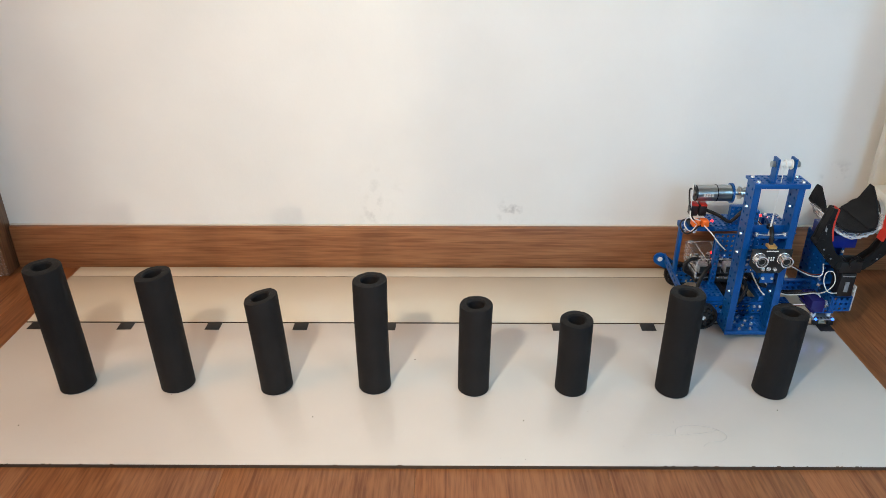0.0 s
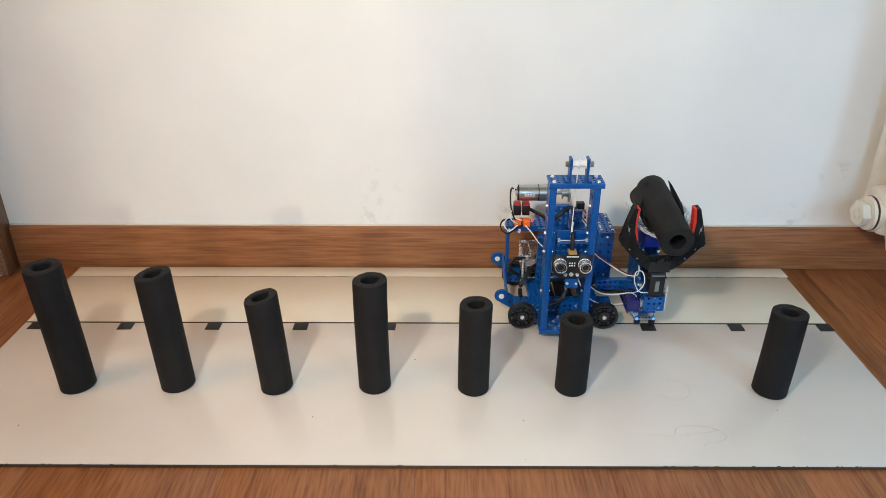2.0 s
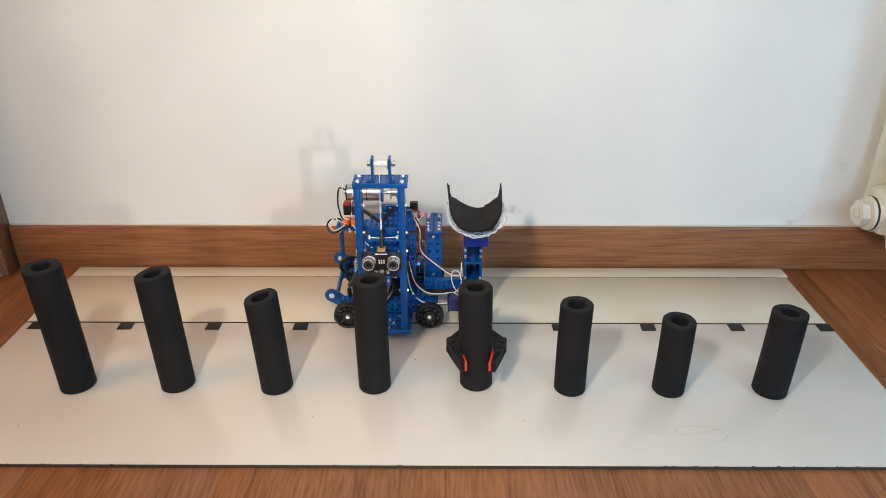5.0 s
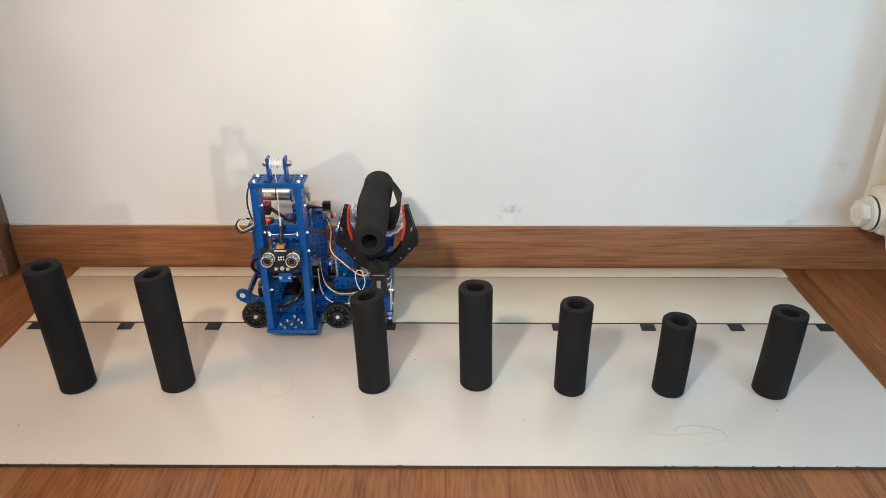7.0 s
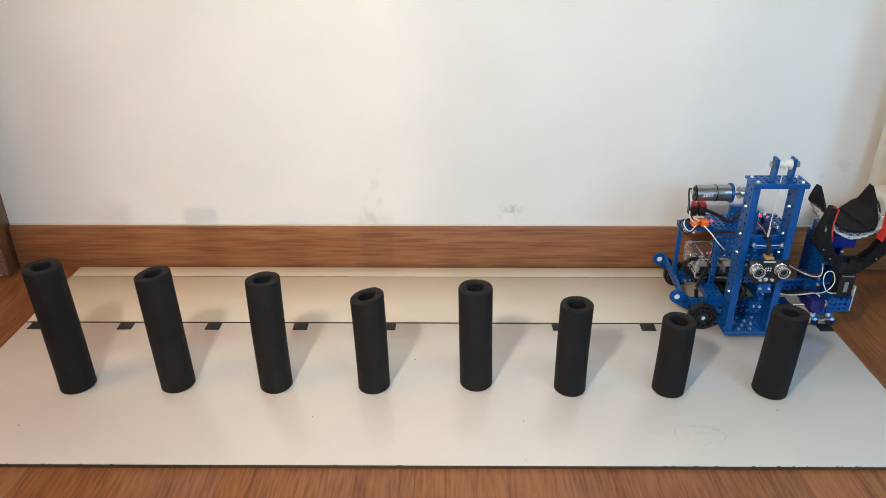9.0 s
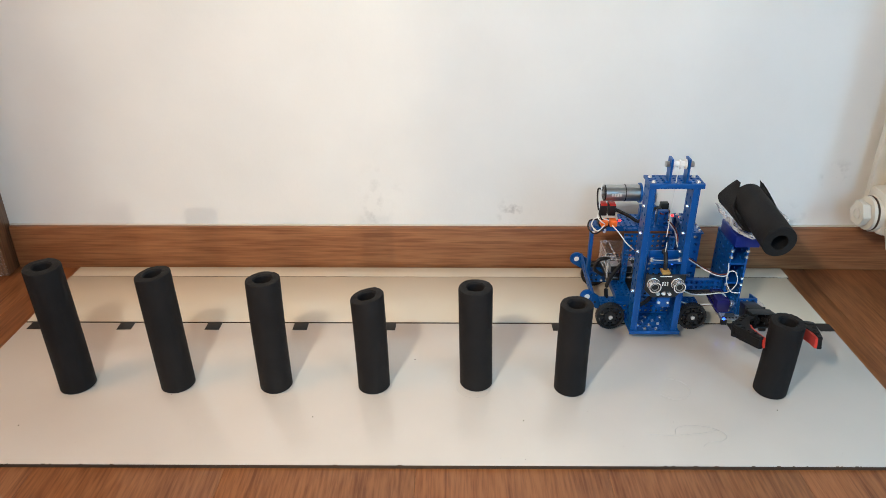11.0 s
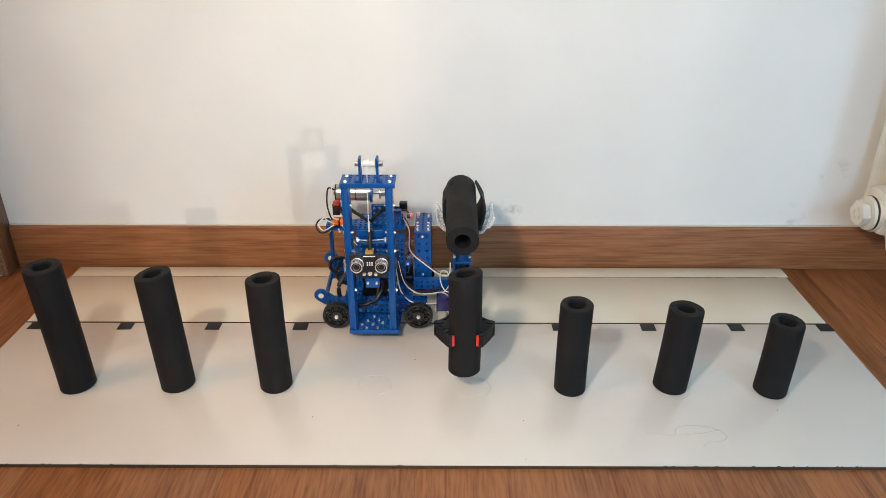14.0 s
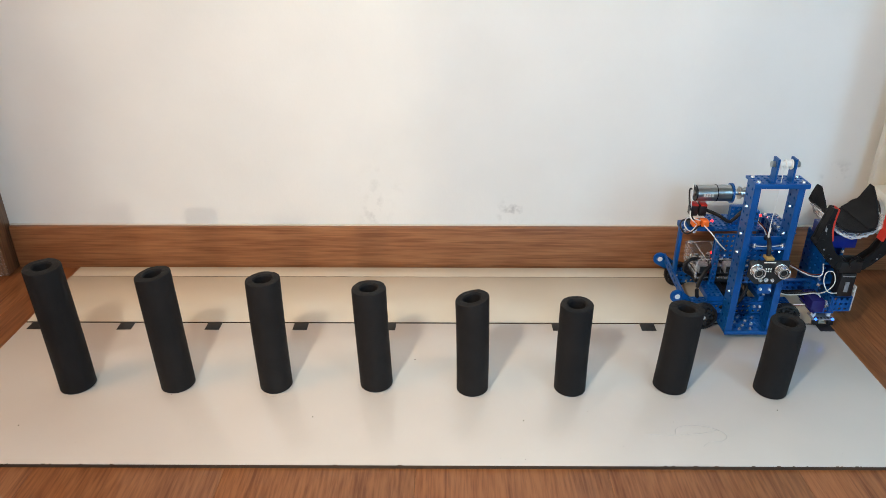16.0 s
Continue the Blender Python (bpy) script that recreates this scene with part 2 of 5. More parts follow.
def sweep(bm, pts, r, seg=6, mi=0, sub=6):
    """A round cable through the points, smoothly bent."""
    P = [Vector(p) for p in pts]
    path = []
    for i in range(len(P) - 1):
        a, b, c, d = P[max(i - 1, 0)], P[i], P[i + 1], P[min(i + 2, len(P) - 1)]
        for k in range(sub):
            t = k / sub
            path.append(0.5 * ((2 * b) + (c - a) * t + (2 * a - 5 * b + 4 * c - d) * t * t + (3 * b - a - 3 * c + d) * t ** 3))
    path.append(P[-1])
    up, rings = Vector((0.13, 0.31, 0.94)), []
    for i, p in enumerate(path):
        d = (path[min(i + 1, len(path) - 1)] - path[max(i - 1, 0)]).normalized()
        u = d.cross(up).normalized()
        v = d.cross(u)
        rings.append([bm.verts.new(p + r * (math.cos(2 * math.pi * k / seg) * u + math.sin(2 * math.pi * k / seg) * v)) for k in range(seg)])
    for a, b in zip(rings, rings[1:]):
        for k in range(seg):
            bm.faces.new((a[k], a[(k + 1) % seg], b[(k + 1) % seg], b[k])).material_index = mi
    bm.faces.new(rings[0]).material_index = mi
    bm.faces.new(list(reversed(rings[-1]))).material_index = mi


def prism(bm, outline, y0, y1, mi=0, bevel=0.0):
    """An outline in x, z carried from y0 to y1."""
    a = [bm.verts.new((x, y0, z)) for x, z in outline]
    b = [bm.verts.new((x, y1, z)) for x, z in outline]
    fs = [bm.faces.new(a), bm.faces.new(list(reversed(b)))]
    n = len(a)
    for i in range(n):
        fs.append(bm.faces.new((a[i], b[i], b[(i + 1) % n], a[(i + 1) % n])))
    for f in fs:
        f.material_index = mi
    if bevel:
        es = list({e for f in fs[:2] for e in f.edges})
        bmesh.ops.bevel(bm, geom=es, offset=bevel, segments=1, affect="EDGES", material=-1)


def part(name, bm, mats, parent=None, label="", at=None):
    """Links a bmesh as one mesh object under a thing or a part."""
    bmesh.ops.remove_doubles(bm, verts=bm.verts[:], dist=2e-6)
    bmesh.ops.recalc_face_normals(bm, faces=bm.faces[:])
    me = bpy.data.meshes.new(name)
    bm.to_mesh(me)
    bm.free()
    for m in (mats if isinstance(mats, (list, tuple)) else [mats]):
        me.materials.append(m)
    me.polygons.foreach_set("use_smooth", [True] * len(me.polygons))
    me.set_sharp_from_angle(angle=math.radians(34))
    ob = new(name, me)
    ob.parent = parent
    if at is not None:
        ob.matrix_basis = at
    if label:
        tagged(ob, label)
    return ob


def B():
    return bmesh.new()


def bolt(bm, p, n, r=0.0024, h=0.0018, mi=0):
    p, n = Vector(p), Vector(n)
    cyl(bm, p, p + n * h, r, 8, r * 0.75, mi)


# ---------------- the setting ----------------
PLANK_W, PLANK_X = 0.2166, -0.0114 - 8 * 0.2166
Z0 = 0.005          # top of the white boards
WY = 0.192          # the back wall


def setting():
    bm = B()
    box(bm, -1.75, 1.62, -3.5, 0.192, -0.08, -0.012)
    floor = tagged(part("floor", bm, BOARD_EDGE), "reddish oak laminate floor laid in long planks", "floor", "", "structure")
    bm = B()
    box(bm, -1.75, 1.62, WY, WY + 0.15, -0.08, 2.6)
    tagged(part("wall_north", bm, WALL_PLASTER), "white plastered wall with faint stains above the baseboard", "wall", "", "structure")
    bm = B()
    box(bm, -1.9, -1.75, -3.65, WY + 0.15, -0.08, 2.6)
    tagged(part("wall_west", bm, PLASTER), "plain white plastered wall", "wall", "", "structure")
    # the opening is cut for the window added around the bluish fill
    bm = B()
    box(bm, -1.75, 1.77, -3.65, -3.5, -0.08, 1.0)
    box(bm, -1.75, 1.77, -3.65, -3.5, 2.0, 2.6)
    box(bm, -1.75, -0.25, -3.65, -3.5, 1.0, 2.0)
    box(bm, 0.75, 1.77, -3.65, -3.5, 1.0, 2.0)
    tagged(part("wall_south", bm, PLASTER), "unseen white plastered wall with a window opening", "wall", "", "structure")
    bm = B()
    box(bm, 1.62, 1.77, -3.5, WY + 0.15, -0.08, 0.7)
    box(bm, 1.62, 1.77, -3.5, WY + 0.15, 1.7, 2.6)
    box(bm, 1.62, 1.77, -3.5, -2.45, 0.7, 1.7)
    box(bm, 1.62, 1.77, -1.45, WY + 0.15, 0.7, 1.7)
    tagged(part("wall_east", bm, PLASTER), "unseen white plastered wall with a window opening", "wall", "", "structure")
    # unseen panel, added to keep the low light off the wall's right half
    bm = B()
    box(bm, 1.211, 1.62, -2.56, -2.46, 0.0, 2.6)
    tagged(part("light_block_right", bm, PLASTER), "unseen plastered panel added to block the low light from the right", "wall", "", "structure")
    win = new("window_1")
    tagged(win, "unseen white framed window in the plastered wall", "window", "", "structure")
    bm = B()
    for y0, y1, z0, z1 in ((-2.45, -1.45, 0.7, 0.75), (-2.45, -1.45, 1.65, 1.7), (-2.45, -2.40, 0.75, 1.65), (-1.50, -1.45, 0.75, 1.65)):
        box(bm, 1.66, 1.72, y0, y1, z0, z1, 0.004)
    part("window_frame", bm, WHITE, win)
    bm = B()
    box(bm, 1.687, 1.693, -2.40, -1.50, 0.75, 1.65)
    g = part("pane", bm, GLASS, win)
    g.visible_shadow = False
    # unseen window, added only to house the bluish fill light
    win = new("added_window")
    tagged(win, "unseen white framed window in the plastered wall", "window", "", "structure")
    bm = B()
    for x0, x1, z0, z1 in ((-0.25, 0.75, 1.0, 1.05), (-0.25, 0.75, 1.95, 2.0), (-0.25, -0.20, 1.05, 1.95), (0.70, 0.75, 1.05, 1.95)):
        box(bm, x0, x1, -3.60, -3.54, z0, z1, 0.004)
    part("window_frame", bm, WHITE, win)
    bm = B()
    box(bm, -0.20, 0.70, -3.573, -3.567, 1.05, 1.95)
    g = part("pane", bm, GLASS, win)
    g.visible_shadow = False
    # another unseen panel, added so the low light misses the far left
    bm = B()
    box(bm, 0.93, 1.042, -2.56, -2.46, 0.0, 2.6)
    tagged(part("light_block_left", bm, PLASTER), "unseen narrow panel added to block the low light from the far left", "wall", "", "structure")
    bm = B()
    box(bm, -1.9, 1.77, -3.65, WY + 0.15, 2.6, 2.7)
    tagged(part("ceiling", bm, PAINT), "plain white ceiling", "ceiling", "", "structure")
    bm = B()
    box(bm, -0.716, 1.615, 0.180, WY, 0.0, 0.079, 0.0025)
    tagged(part("baseboard", bm, OAK_TRIM), "oak veneered baseboard along the white wall", "baseboard", "", "structure")
    bm = B()
    box(bm, -0.716, 1.615, 0.186, WY, 0.0792, 0.0801, 0.0003)
    tagged(part("trim", bm, CREAM), "thin pale sealant line above the baseboard", "trim", "", "structure")
    # wooden jamb wrapped in film
    jamb = tagged(new("door_1"), "oak door jamb wrapped in crinkled clear film", "door jamb", "", "structure")
    bm = B()
    box(bm, -1.0, -0.718, 0.150, WY, 0.0, 2.1, 0.003)
    part("jamb", bm, OAK_POST, jamb)
    bm = B()
    rnd = random.Random(4)
    nx, nz = 14, 60
    grid = [[bm.verts.new((-0.86 + 0.146 * i / nx, 0.146 - 0.006 * rnd.random() - 0.004 * math.sin(i * 1.3 + k * 0.4), 0.004 + 0.9 * k / nz)) for i in range(nx + 1)] for k in range(nz + 1)]
    for k in range(nz):
        for i in range(nx):
            bm.faces.new((grid[k][i], grid[k][i + 1], grid[k + 1][i + 1], grid[k + 1][i]))
    f = part("film", bm, FILM, jamb, "crinkled clear plastic film")
    f.visible_shadow = False
    # thin milky rods shaped as folds stand for the film's glints
    bm = B()
    for x0, x1, z0, z1 in ((-0.722, -0.714, 0.34, 0.03), (-0.735, -0.721, 0.30, 0.06), (-0.752, -0.728, 0.20, 0.02), (-0.765, -0.742, 0.12, 0.01), (-0.760, -0.716, 0.030, 0.012), (-0.775, -0.720, 0.055, 0.040)):
        pts = []
        for i in range(9):
            u = i / 8
            pts.append((x0 + (x1 - x0) * u + 0.004 * (rnd.random() - 0.5), 0.139 - 0.010 * u + 0.006 * (rnd.random() - 0.5), z0 + (z1 - z0) * u))
        sweep(bm, pts, 0.0009, 5, 0, 3)
    f = part("film_glint_fold", bm, RIM, jamb, "milky folds of clear film standing for its glints")
    f.visible_shadow = False
    return floor


def planks(floor):
    """Laminate planks, long side towards the wall."""
    w, l = PLANK_W, 1.286
    bm = B()
    box(bm, 0.0001, w - 0.0001, 0.0001, l - 0.0001, -0.012, 0.0, 0.0004)
    first = part("plank", bm, OAK_FLOOR, floor)
    me = first.data
    x, n = PLANK_X, 0
    while x < 1.45:
        y = -4.608 + 0.06 * ((n * 7) % 5 - 2)
        while y < 0.185:
            if y > -3.45 - l:
                if first is not None:
                    ob, first = first, None
                else:
                    ob = new("plank", me)
                    ob.parent = floor
                y0, y1 = max(y, -3.495), min(y + l, 0.186)
                ob.location, ob.scale = (x, y0, 0), (1, (y1 - y0) / l, 1)
            y += l
        x += w
        n += 1


def boards():
    """Three white boards laid edge to edge on the floor."""
    for name, x0, x1, y0, y1, label in (
            ("white_board", -0.6095, 0.5955, -0.2985, -0.0015, "white melamine board with pencil circles lying on the floor"),
            ("white_board", -0.6095, 0.5935, 0.0015, 0.1430, "white melamine board lying on the floor behind the taped one"),
            ("white_board", -0.6080, 0.5975, 0.1440, 0.1765, "narrow white melamine strip with worn edge beside the baseboard")):
        ob = tagged(new(name), label, "board", "boards on the floor")
        bm = B()
        box(bm, x0, x1, y0, y1, 0.0002, Z0 - 0.0006)
        part("core", bm, BOARD_EDGE, ob)
        bm = B()
        box(bm, x0 + 0.0004, x1 - 0.0004, y0 + 0.0004, y1 - 0.0004, Z0 - 0.0006, Z0, 0.0002)
        part("facing", bm, MELAMINE if y0 < -0.1 else OLD_MELAMINE, ob)
    rnd = random.Random(8)
    for x in (-0.5875, -0.4542, -0.3234, -0.1935, -0.0628, 0.0636, 0.1912, 0.3227, 0.4535, 0.5850):
        bm = B()
        box(bm, -0.0107, 0.0107, -0.0102, 0.0098, 0.0, 0.0004, 0.0001)
        tagged(part("tape_mark", bm, TAPE, None, at=pose(x, -0.0105, Z0 + 0.0001, 0, 0, rnd.uniform(-1.5, 1.5))),
               "square of black tape stuck along the board's seam", "tape mark", "tape marks along the seam")


SLOTS = [(-0.4615, -0.1529), (-0.3308, -0.1501), (-0.1996, -0.1545), (-0.0702, -0.1517), (0.0587, -0.1561), (0.1863, -0.1557), (0.3177, -0.1577), (0.4455, -0.1596)]


def specks():
    """Grains of dirt on the boards and chips along their worn edges."""
    rnd = random.Random(5)
    bm = B()
    for x, y in SPECKS:
        r = rnd.uniform(0.0006, 0.0011)
        cyl(bm, (x, y, Z0), (x, y, Z0 + 0.0004), r, 7, r * 0.6)
    for i in range(26):
        x, y = rnd.uniform(-0.58, 0.57), rnd.uniform(-0.29, 0.13)
        r = rnd.uniform(0.0002, 0.00045)
        cyl(bm, (x, y, Z0), (x, y, Z0 + 0.0002), r, 6, r * 0.6)
    tagged(part("dirt_specks", bm, BOARD_EDGE), "scattered dark specks of dirt on the white boards", "dirt", "", "stuff")
    bm = B()
    for i in range(22):
        x = rnd.choice((rnd.uniform(-0.6, 0.58), rnd.uniform(0.25, 0.58)))
        w, d = rnd.uniform(0.0005, 0.0022), rnd.uniform(0.0004, 0.0009)
        box(bm, x - w, x + w, -0.2987, -0.2985 + d, Z0 - 0.0006, Z0 + 0.0002)
    for i in range(46):
        x = rnd.uniform(-0.6, 0.58)
        w, d = rnd.uniform(0.0015, 0.012), rnd.uniform(0.0002, 0.0006)
        box(bm, x - w, x + w, 0.1430 - d, 0.1436, Z0 - 0.0006, Z0 + 0.0002)
    tagged(part("edge_chips", bm, BOARD_EDGE), "dark chips along the worn edges of the white boards", "chip", "", "stuff")


SPECKS = ((-0.496, -0.233), (-0.1415, -0.2155), (0.437, -0.200), (-0.020, -0.0935), (0.118, -0.2215))


def pencil_marks():
    rnd = random.Random(21)
    for k, (x, y) in enumerate(SLOTS):
        bm = B()
        n = 40
        a0, a1 = rnd.uniform(0, 6.28), rnd.uniform(4.2, 5.9)
        pts = [(x + (0.0215 + 0.001 * math.sin(3 * i / n)) * math.cos(a0 + a1 * i / n), y + 0.0215 * math.sin(a0 + a1 * i / n), Z0 + 0.0001) for i in range(n + 1)]
        sweep(bm, pts, 0.00032, 4, 0, 1)
        tagged(part("pencil_circle", bm, PENCIL), "faint pencil circle drawn on the white board", "pencil mark", "pencil marks on the board")
    bm = B()
    z = Z0 + 0.0001
    sweep(bm, [(0.262, -0.245, z), (0.294, -0.247, z), (0.329, -0.243, z), (0.348, -0.238, z)], 0.0004, 4)
    sweep(bm, [(0.297, -0.247, z), (0.300, -0.236, z), (0.312, -0.230, z), (0.335, -0.231, z), (0.352, -0.239, z), (0.357, -0.249, z), (0.348, -0.257, z), (0.333, -0.259, z), (0.324, -0.266, z)], 0.0004, 4)
    tagged(part("pencil_scribble", bm, PENCIL), "faint curled pencil scribble on the white board", "pencil mark", "pencil marks on the board")


def radiator():
    ob = tagged(new("radiator"), "cream enamelled radiator with hexagonal end plug", "radiator")
    rx, ry = 0.685, 0.117
    for k in range(9):
        bm = B()
        x = rx + 0.04 + k * 0.08
        box(bm, x - 0.034, x + 0.034, ry - 0.042, ry - 0.028, 0.125, 0.66, 0.006)
        box(bm, x - 0.034, x + 0.034, ry + 0.028, ry + 0.042, 0.125, 0.66, 0.006)
        box(bm, x - 0.037, x + 0.037, ry - 0.030, ry + 0.030, 0.105, 0.175, 0.012)
        box(bm, x - 0.012, x + 0.012, ry - 0.034, ry + 0.034, 0.115, 0.675, 0.004)
        for z in (0.135, 0.645):
            cyl(bm, (x - 0.040, ry, z), (x + 0.040, ry, z), 0.029, 24)
        prism(bm, [(x - 0.034, 0.125), (x - 0.022, 0.088), (x + 0.022, 0.088), (x + 0.034, 0.125)], ry - 0.040, ry - 0.034)
        part("section", bm, CREAM, ob)
    bm = B()
    ring(bm, (rx - 0.0010, ry, 0.135), (1, 0, 0), 0.0275, 0.012, 0.004, 28)
    part("gasket", bm, BOARD_EDGE, ob, "dark rubber gasket")
    bm = B()
    cyl(bm, (rx - 0.0075, ry, 0.135), (rx - 0.0032, ry, 0.135), 0.0262, 28, 0.0272)
    m = Matrix.Translation((rx - 0.0140, ry, 0.135)) @ Matrix.Rotation(math.radians(90), 4, "Y")
    r = bmesh.ops.create_cone(bm, cap_ends=True, segments=6, radius1=0.0215, radius2=0.0195, depth=0.014, matrix=m)
    bmesh.ops.bevel(bm, geom=list({e for v in r["verts"] for e in v.link_edges}), offset=0.0012, segments=2, affect="EDGES")
    ring(bm, (rx - 0.0215, ry, 0.135), (1, 0, 0), 0.010, 0.007, 0.0016, 20)
    part("plug", bm, CREAM, ob)
    for x in (rx + 0.04, rx + 0.52):
        bm = B()
        box(bm, x - 0.012, x + 0.012, ry + 0.03, WY + 0.002, 0.60, 0.62, 0.002)
        part("bracket", bm, CREAM, ob)


# ---------------- foam tubes ----------------
LENGTHS = [0.1760, 0.1651, 0.1358, 0.1585, 0.1271, 0.1050, 0.1444, 0.1185]


RADII = [0.0220, 0.0216, 0.0207, 0.0210, 0.0205, 0.0207, 0.0214, 0.0216]


def foam_tube(k):
    """A hollow pipe-lagging offcut with a hand-cut top."""
    rnd = random.Random(30 + k)
    R, r, L, seg = RADII[k], 0.0106, LENGTHS[k], 40
    bm = B()
    slope, turn = rnd.uniform(0.01, 0.05), rnd.uniform(0, 6.28)
    slope, turn = {1: (0.10, -0.70), 2: (0.18, -1.40)}.get(k, (slope, turn))
    burr = [(rnd.uniform(0.0002, 0.0007) if rnd.random() < 0.14 else 0.0) for i in range(seg)]
    bend, way = rnd.uniform(0.0004, 0.0013), rnd.uniform(0, 6.28)
    rows = []
    prof = [(r, 0.0), (R - 0.0012, 0.0), (R, 0.0012), (R, L * 0.2), (R, L * 0.4), (R, L * 0.6), (R, L * 0.8), (R, L - 0.0022), (R - 0.0006, L - 0.0007), (R - 0.0022, L), (r + 0.0016, L), (r, L - 0.0020), (r, L * 0.5)]
    for n, (rad, z) in enumerate(prof):
        row = []
        for i in range(seg):
            a = 2 * math.pi * i / seg
            cut = (slope * rad * math.cos(a - turn) + 0.0002 * math.sin(5 * a + k) + 0.0003 * rnd.random() + burr[i]) if 7 <= n <= 11 else 0
            wob = 1 + 0.010 * math.sin(2 * a + k + 14 * z) + 0.004 * math.sin(3 * a + 30 * z)
            bow = bend * math.sin(math.pi * z / L)
            row.append(bm.verts.new((rad * wob * math.cos(a) + bow * math.cos(way), rad * wob * math.sin(a) + bow * math.sin(way), z + cut)))
        rows.append(row)
    top = B()
    cut = [[top.verts.new(v.co) for v in row] for row in rows[8:11]]
    for a, b in zip(cut, cut[1:]):
        for i in range(seg):
            top.faces.new((a[i], a[(i + 1) % seg], b[(i + 1) % seg], b[i]))
    for n in range(len(rows)):
        a, b = rows[n], rows[(n + 1) % len(rows)]
        for i in range(seg if n not in (8, 9) else 0):
            f = bm.faces.new((a[i], a[(i + 1) % seg], b[(i + 1) % seg], b[i]))
            f.material_index = 1 if n == 0 else 0
    names = ("tallest", "tall", "middling", "tall", "short", "shortest", "middling", "short")
    ob = part("foam_tube", bm, [FOAM, FOAM_CUT])
    part("cut_end", top, FOAM_CUT, ob, "rough hand-cut foam end")
    return tagged(ob, f"{names[k]} hollow black foam tube standing on the white board", "foam tube", "foam tubes in a row")


TUBES = []


# ---------------- the robot ----------------
PIVOT = (0.124, -0.022, 0.048)      # shoulder of the gripper arm, in the robot's space


def at_plate(x, y, z, u, v):
    """A frame for plate(): corner at x, y, z, its u and v along the axes named."""
    ax = {"x": Vector((1, 0, 0)), "y": Vector((0, 1, 0)), "z": Vector((0, 0, 1))}
    a, b = ax[u], ax[v]
    c = a.cross(b)
    m = Matrix((a, b, c)).transposed().to_4x4()
    m.translation = (x, y, z)
    return m


def wheel(robot, x, y):
    bm = B()
    ring(bm, (0, 0, 0), (0, 1, 0), 0.0200, 0.0165, 0.009, 40)
    for k in range(40):
        a = 2 * math.pi * k / 40
        box(bm, -0.0008, 0.0008, -0.0042, 0.0042, 0.0196, 0.0208, 0, 0, Matrix.Rotation(a, 4, "Y"))
    ring(bm, (0, 0, 0), (0, 1, 0), 0.0085, 0.002, 0.010, 20)
    for k in range(12):
        a = 2 * math.pi * k / 12
        box(bm, -0.0010, 0.0010, -0.003, 0.003, 0.0075, 0.0175, 0, 0, Matrix.Rotation(a, 4, "Y"))
    for k in range(6):
        a = 2 * math.pi * (k + 0.5) / 6
        cyl(bm, (0.0125 * math.sin(a), -0.0036, 0.0125 * math.cos(a)), (0.0125 * math.sin(a), 0.003, 0.0125 * math.cos(a)), 0.0030, 10)
    ring(bm, (0, 0, 0), (0, 1, 0), 0.0134, 0.0120, 0.006, 28)
    w = part("wheel", bm, BLACK, robot, "black toothed plastic wheel", pose(x, y, 0.0208))
    bm = B()
    cyl(bm, (0, -0.0075, 0), (0, 0.012, 0), 0.0022, 10)
    cyl(bm, (0, -0.0072, 0), (0, -0.0045, 0), 0.0032, 6)
    part("axle", bm, STEEL, w, "steel axle and nut")
    return w, (x, y, 0.0208)


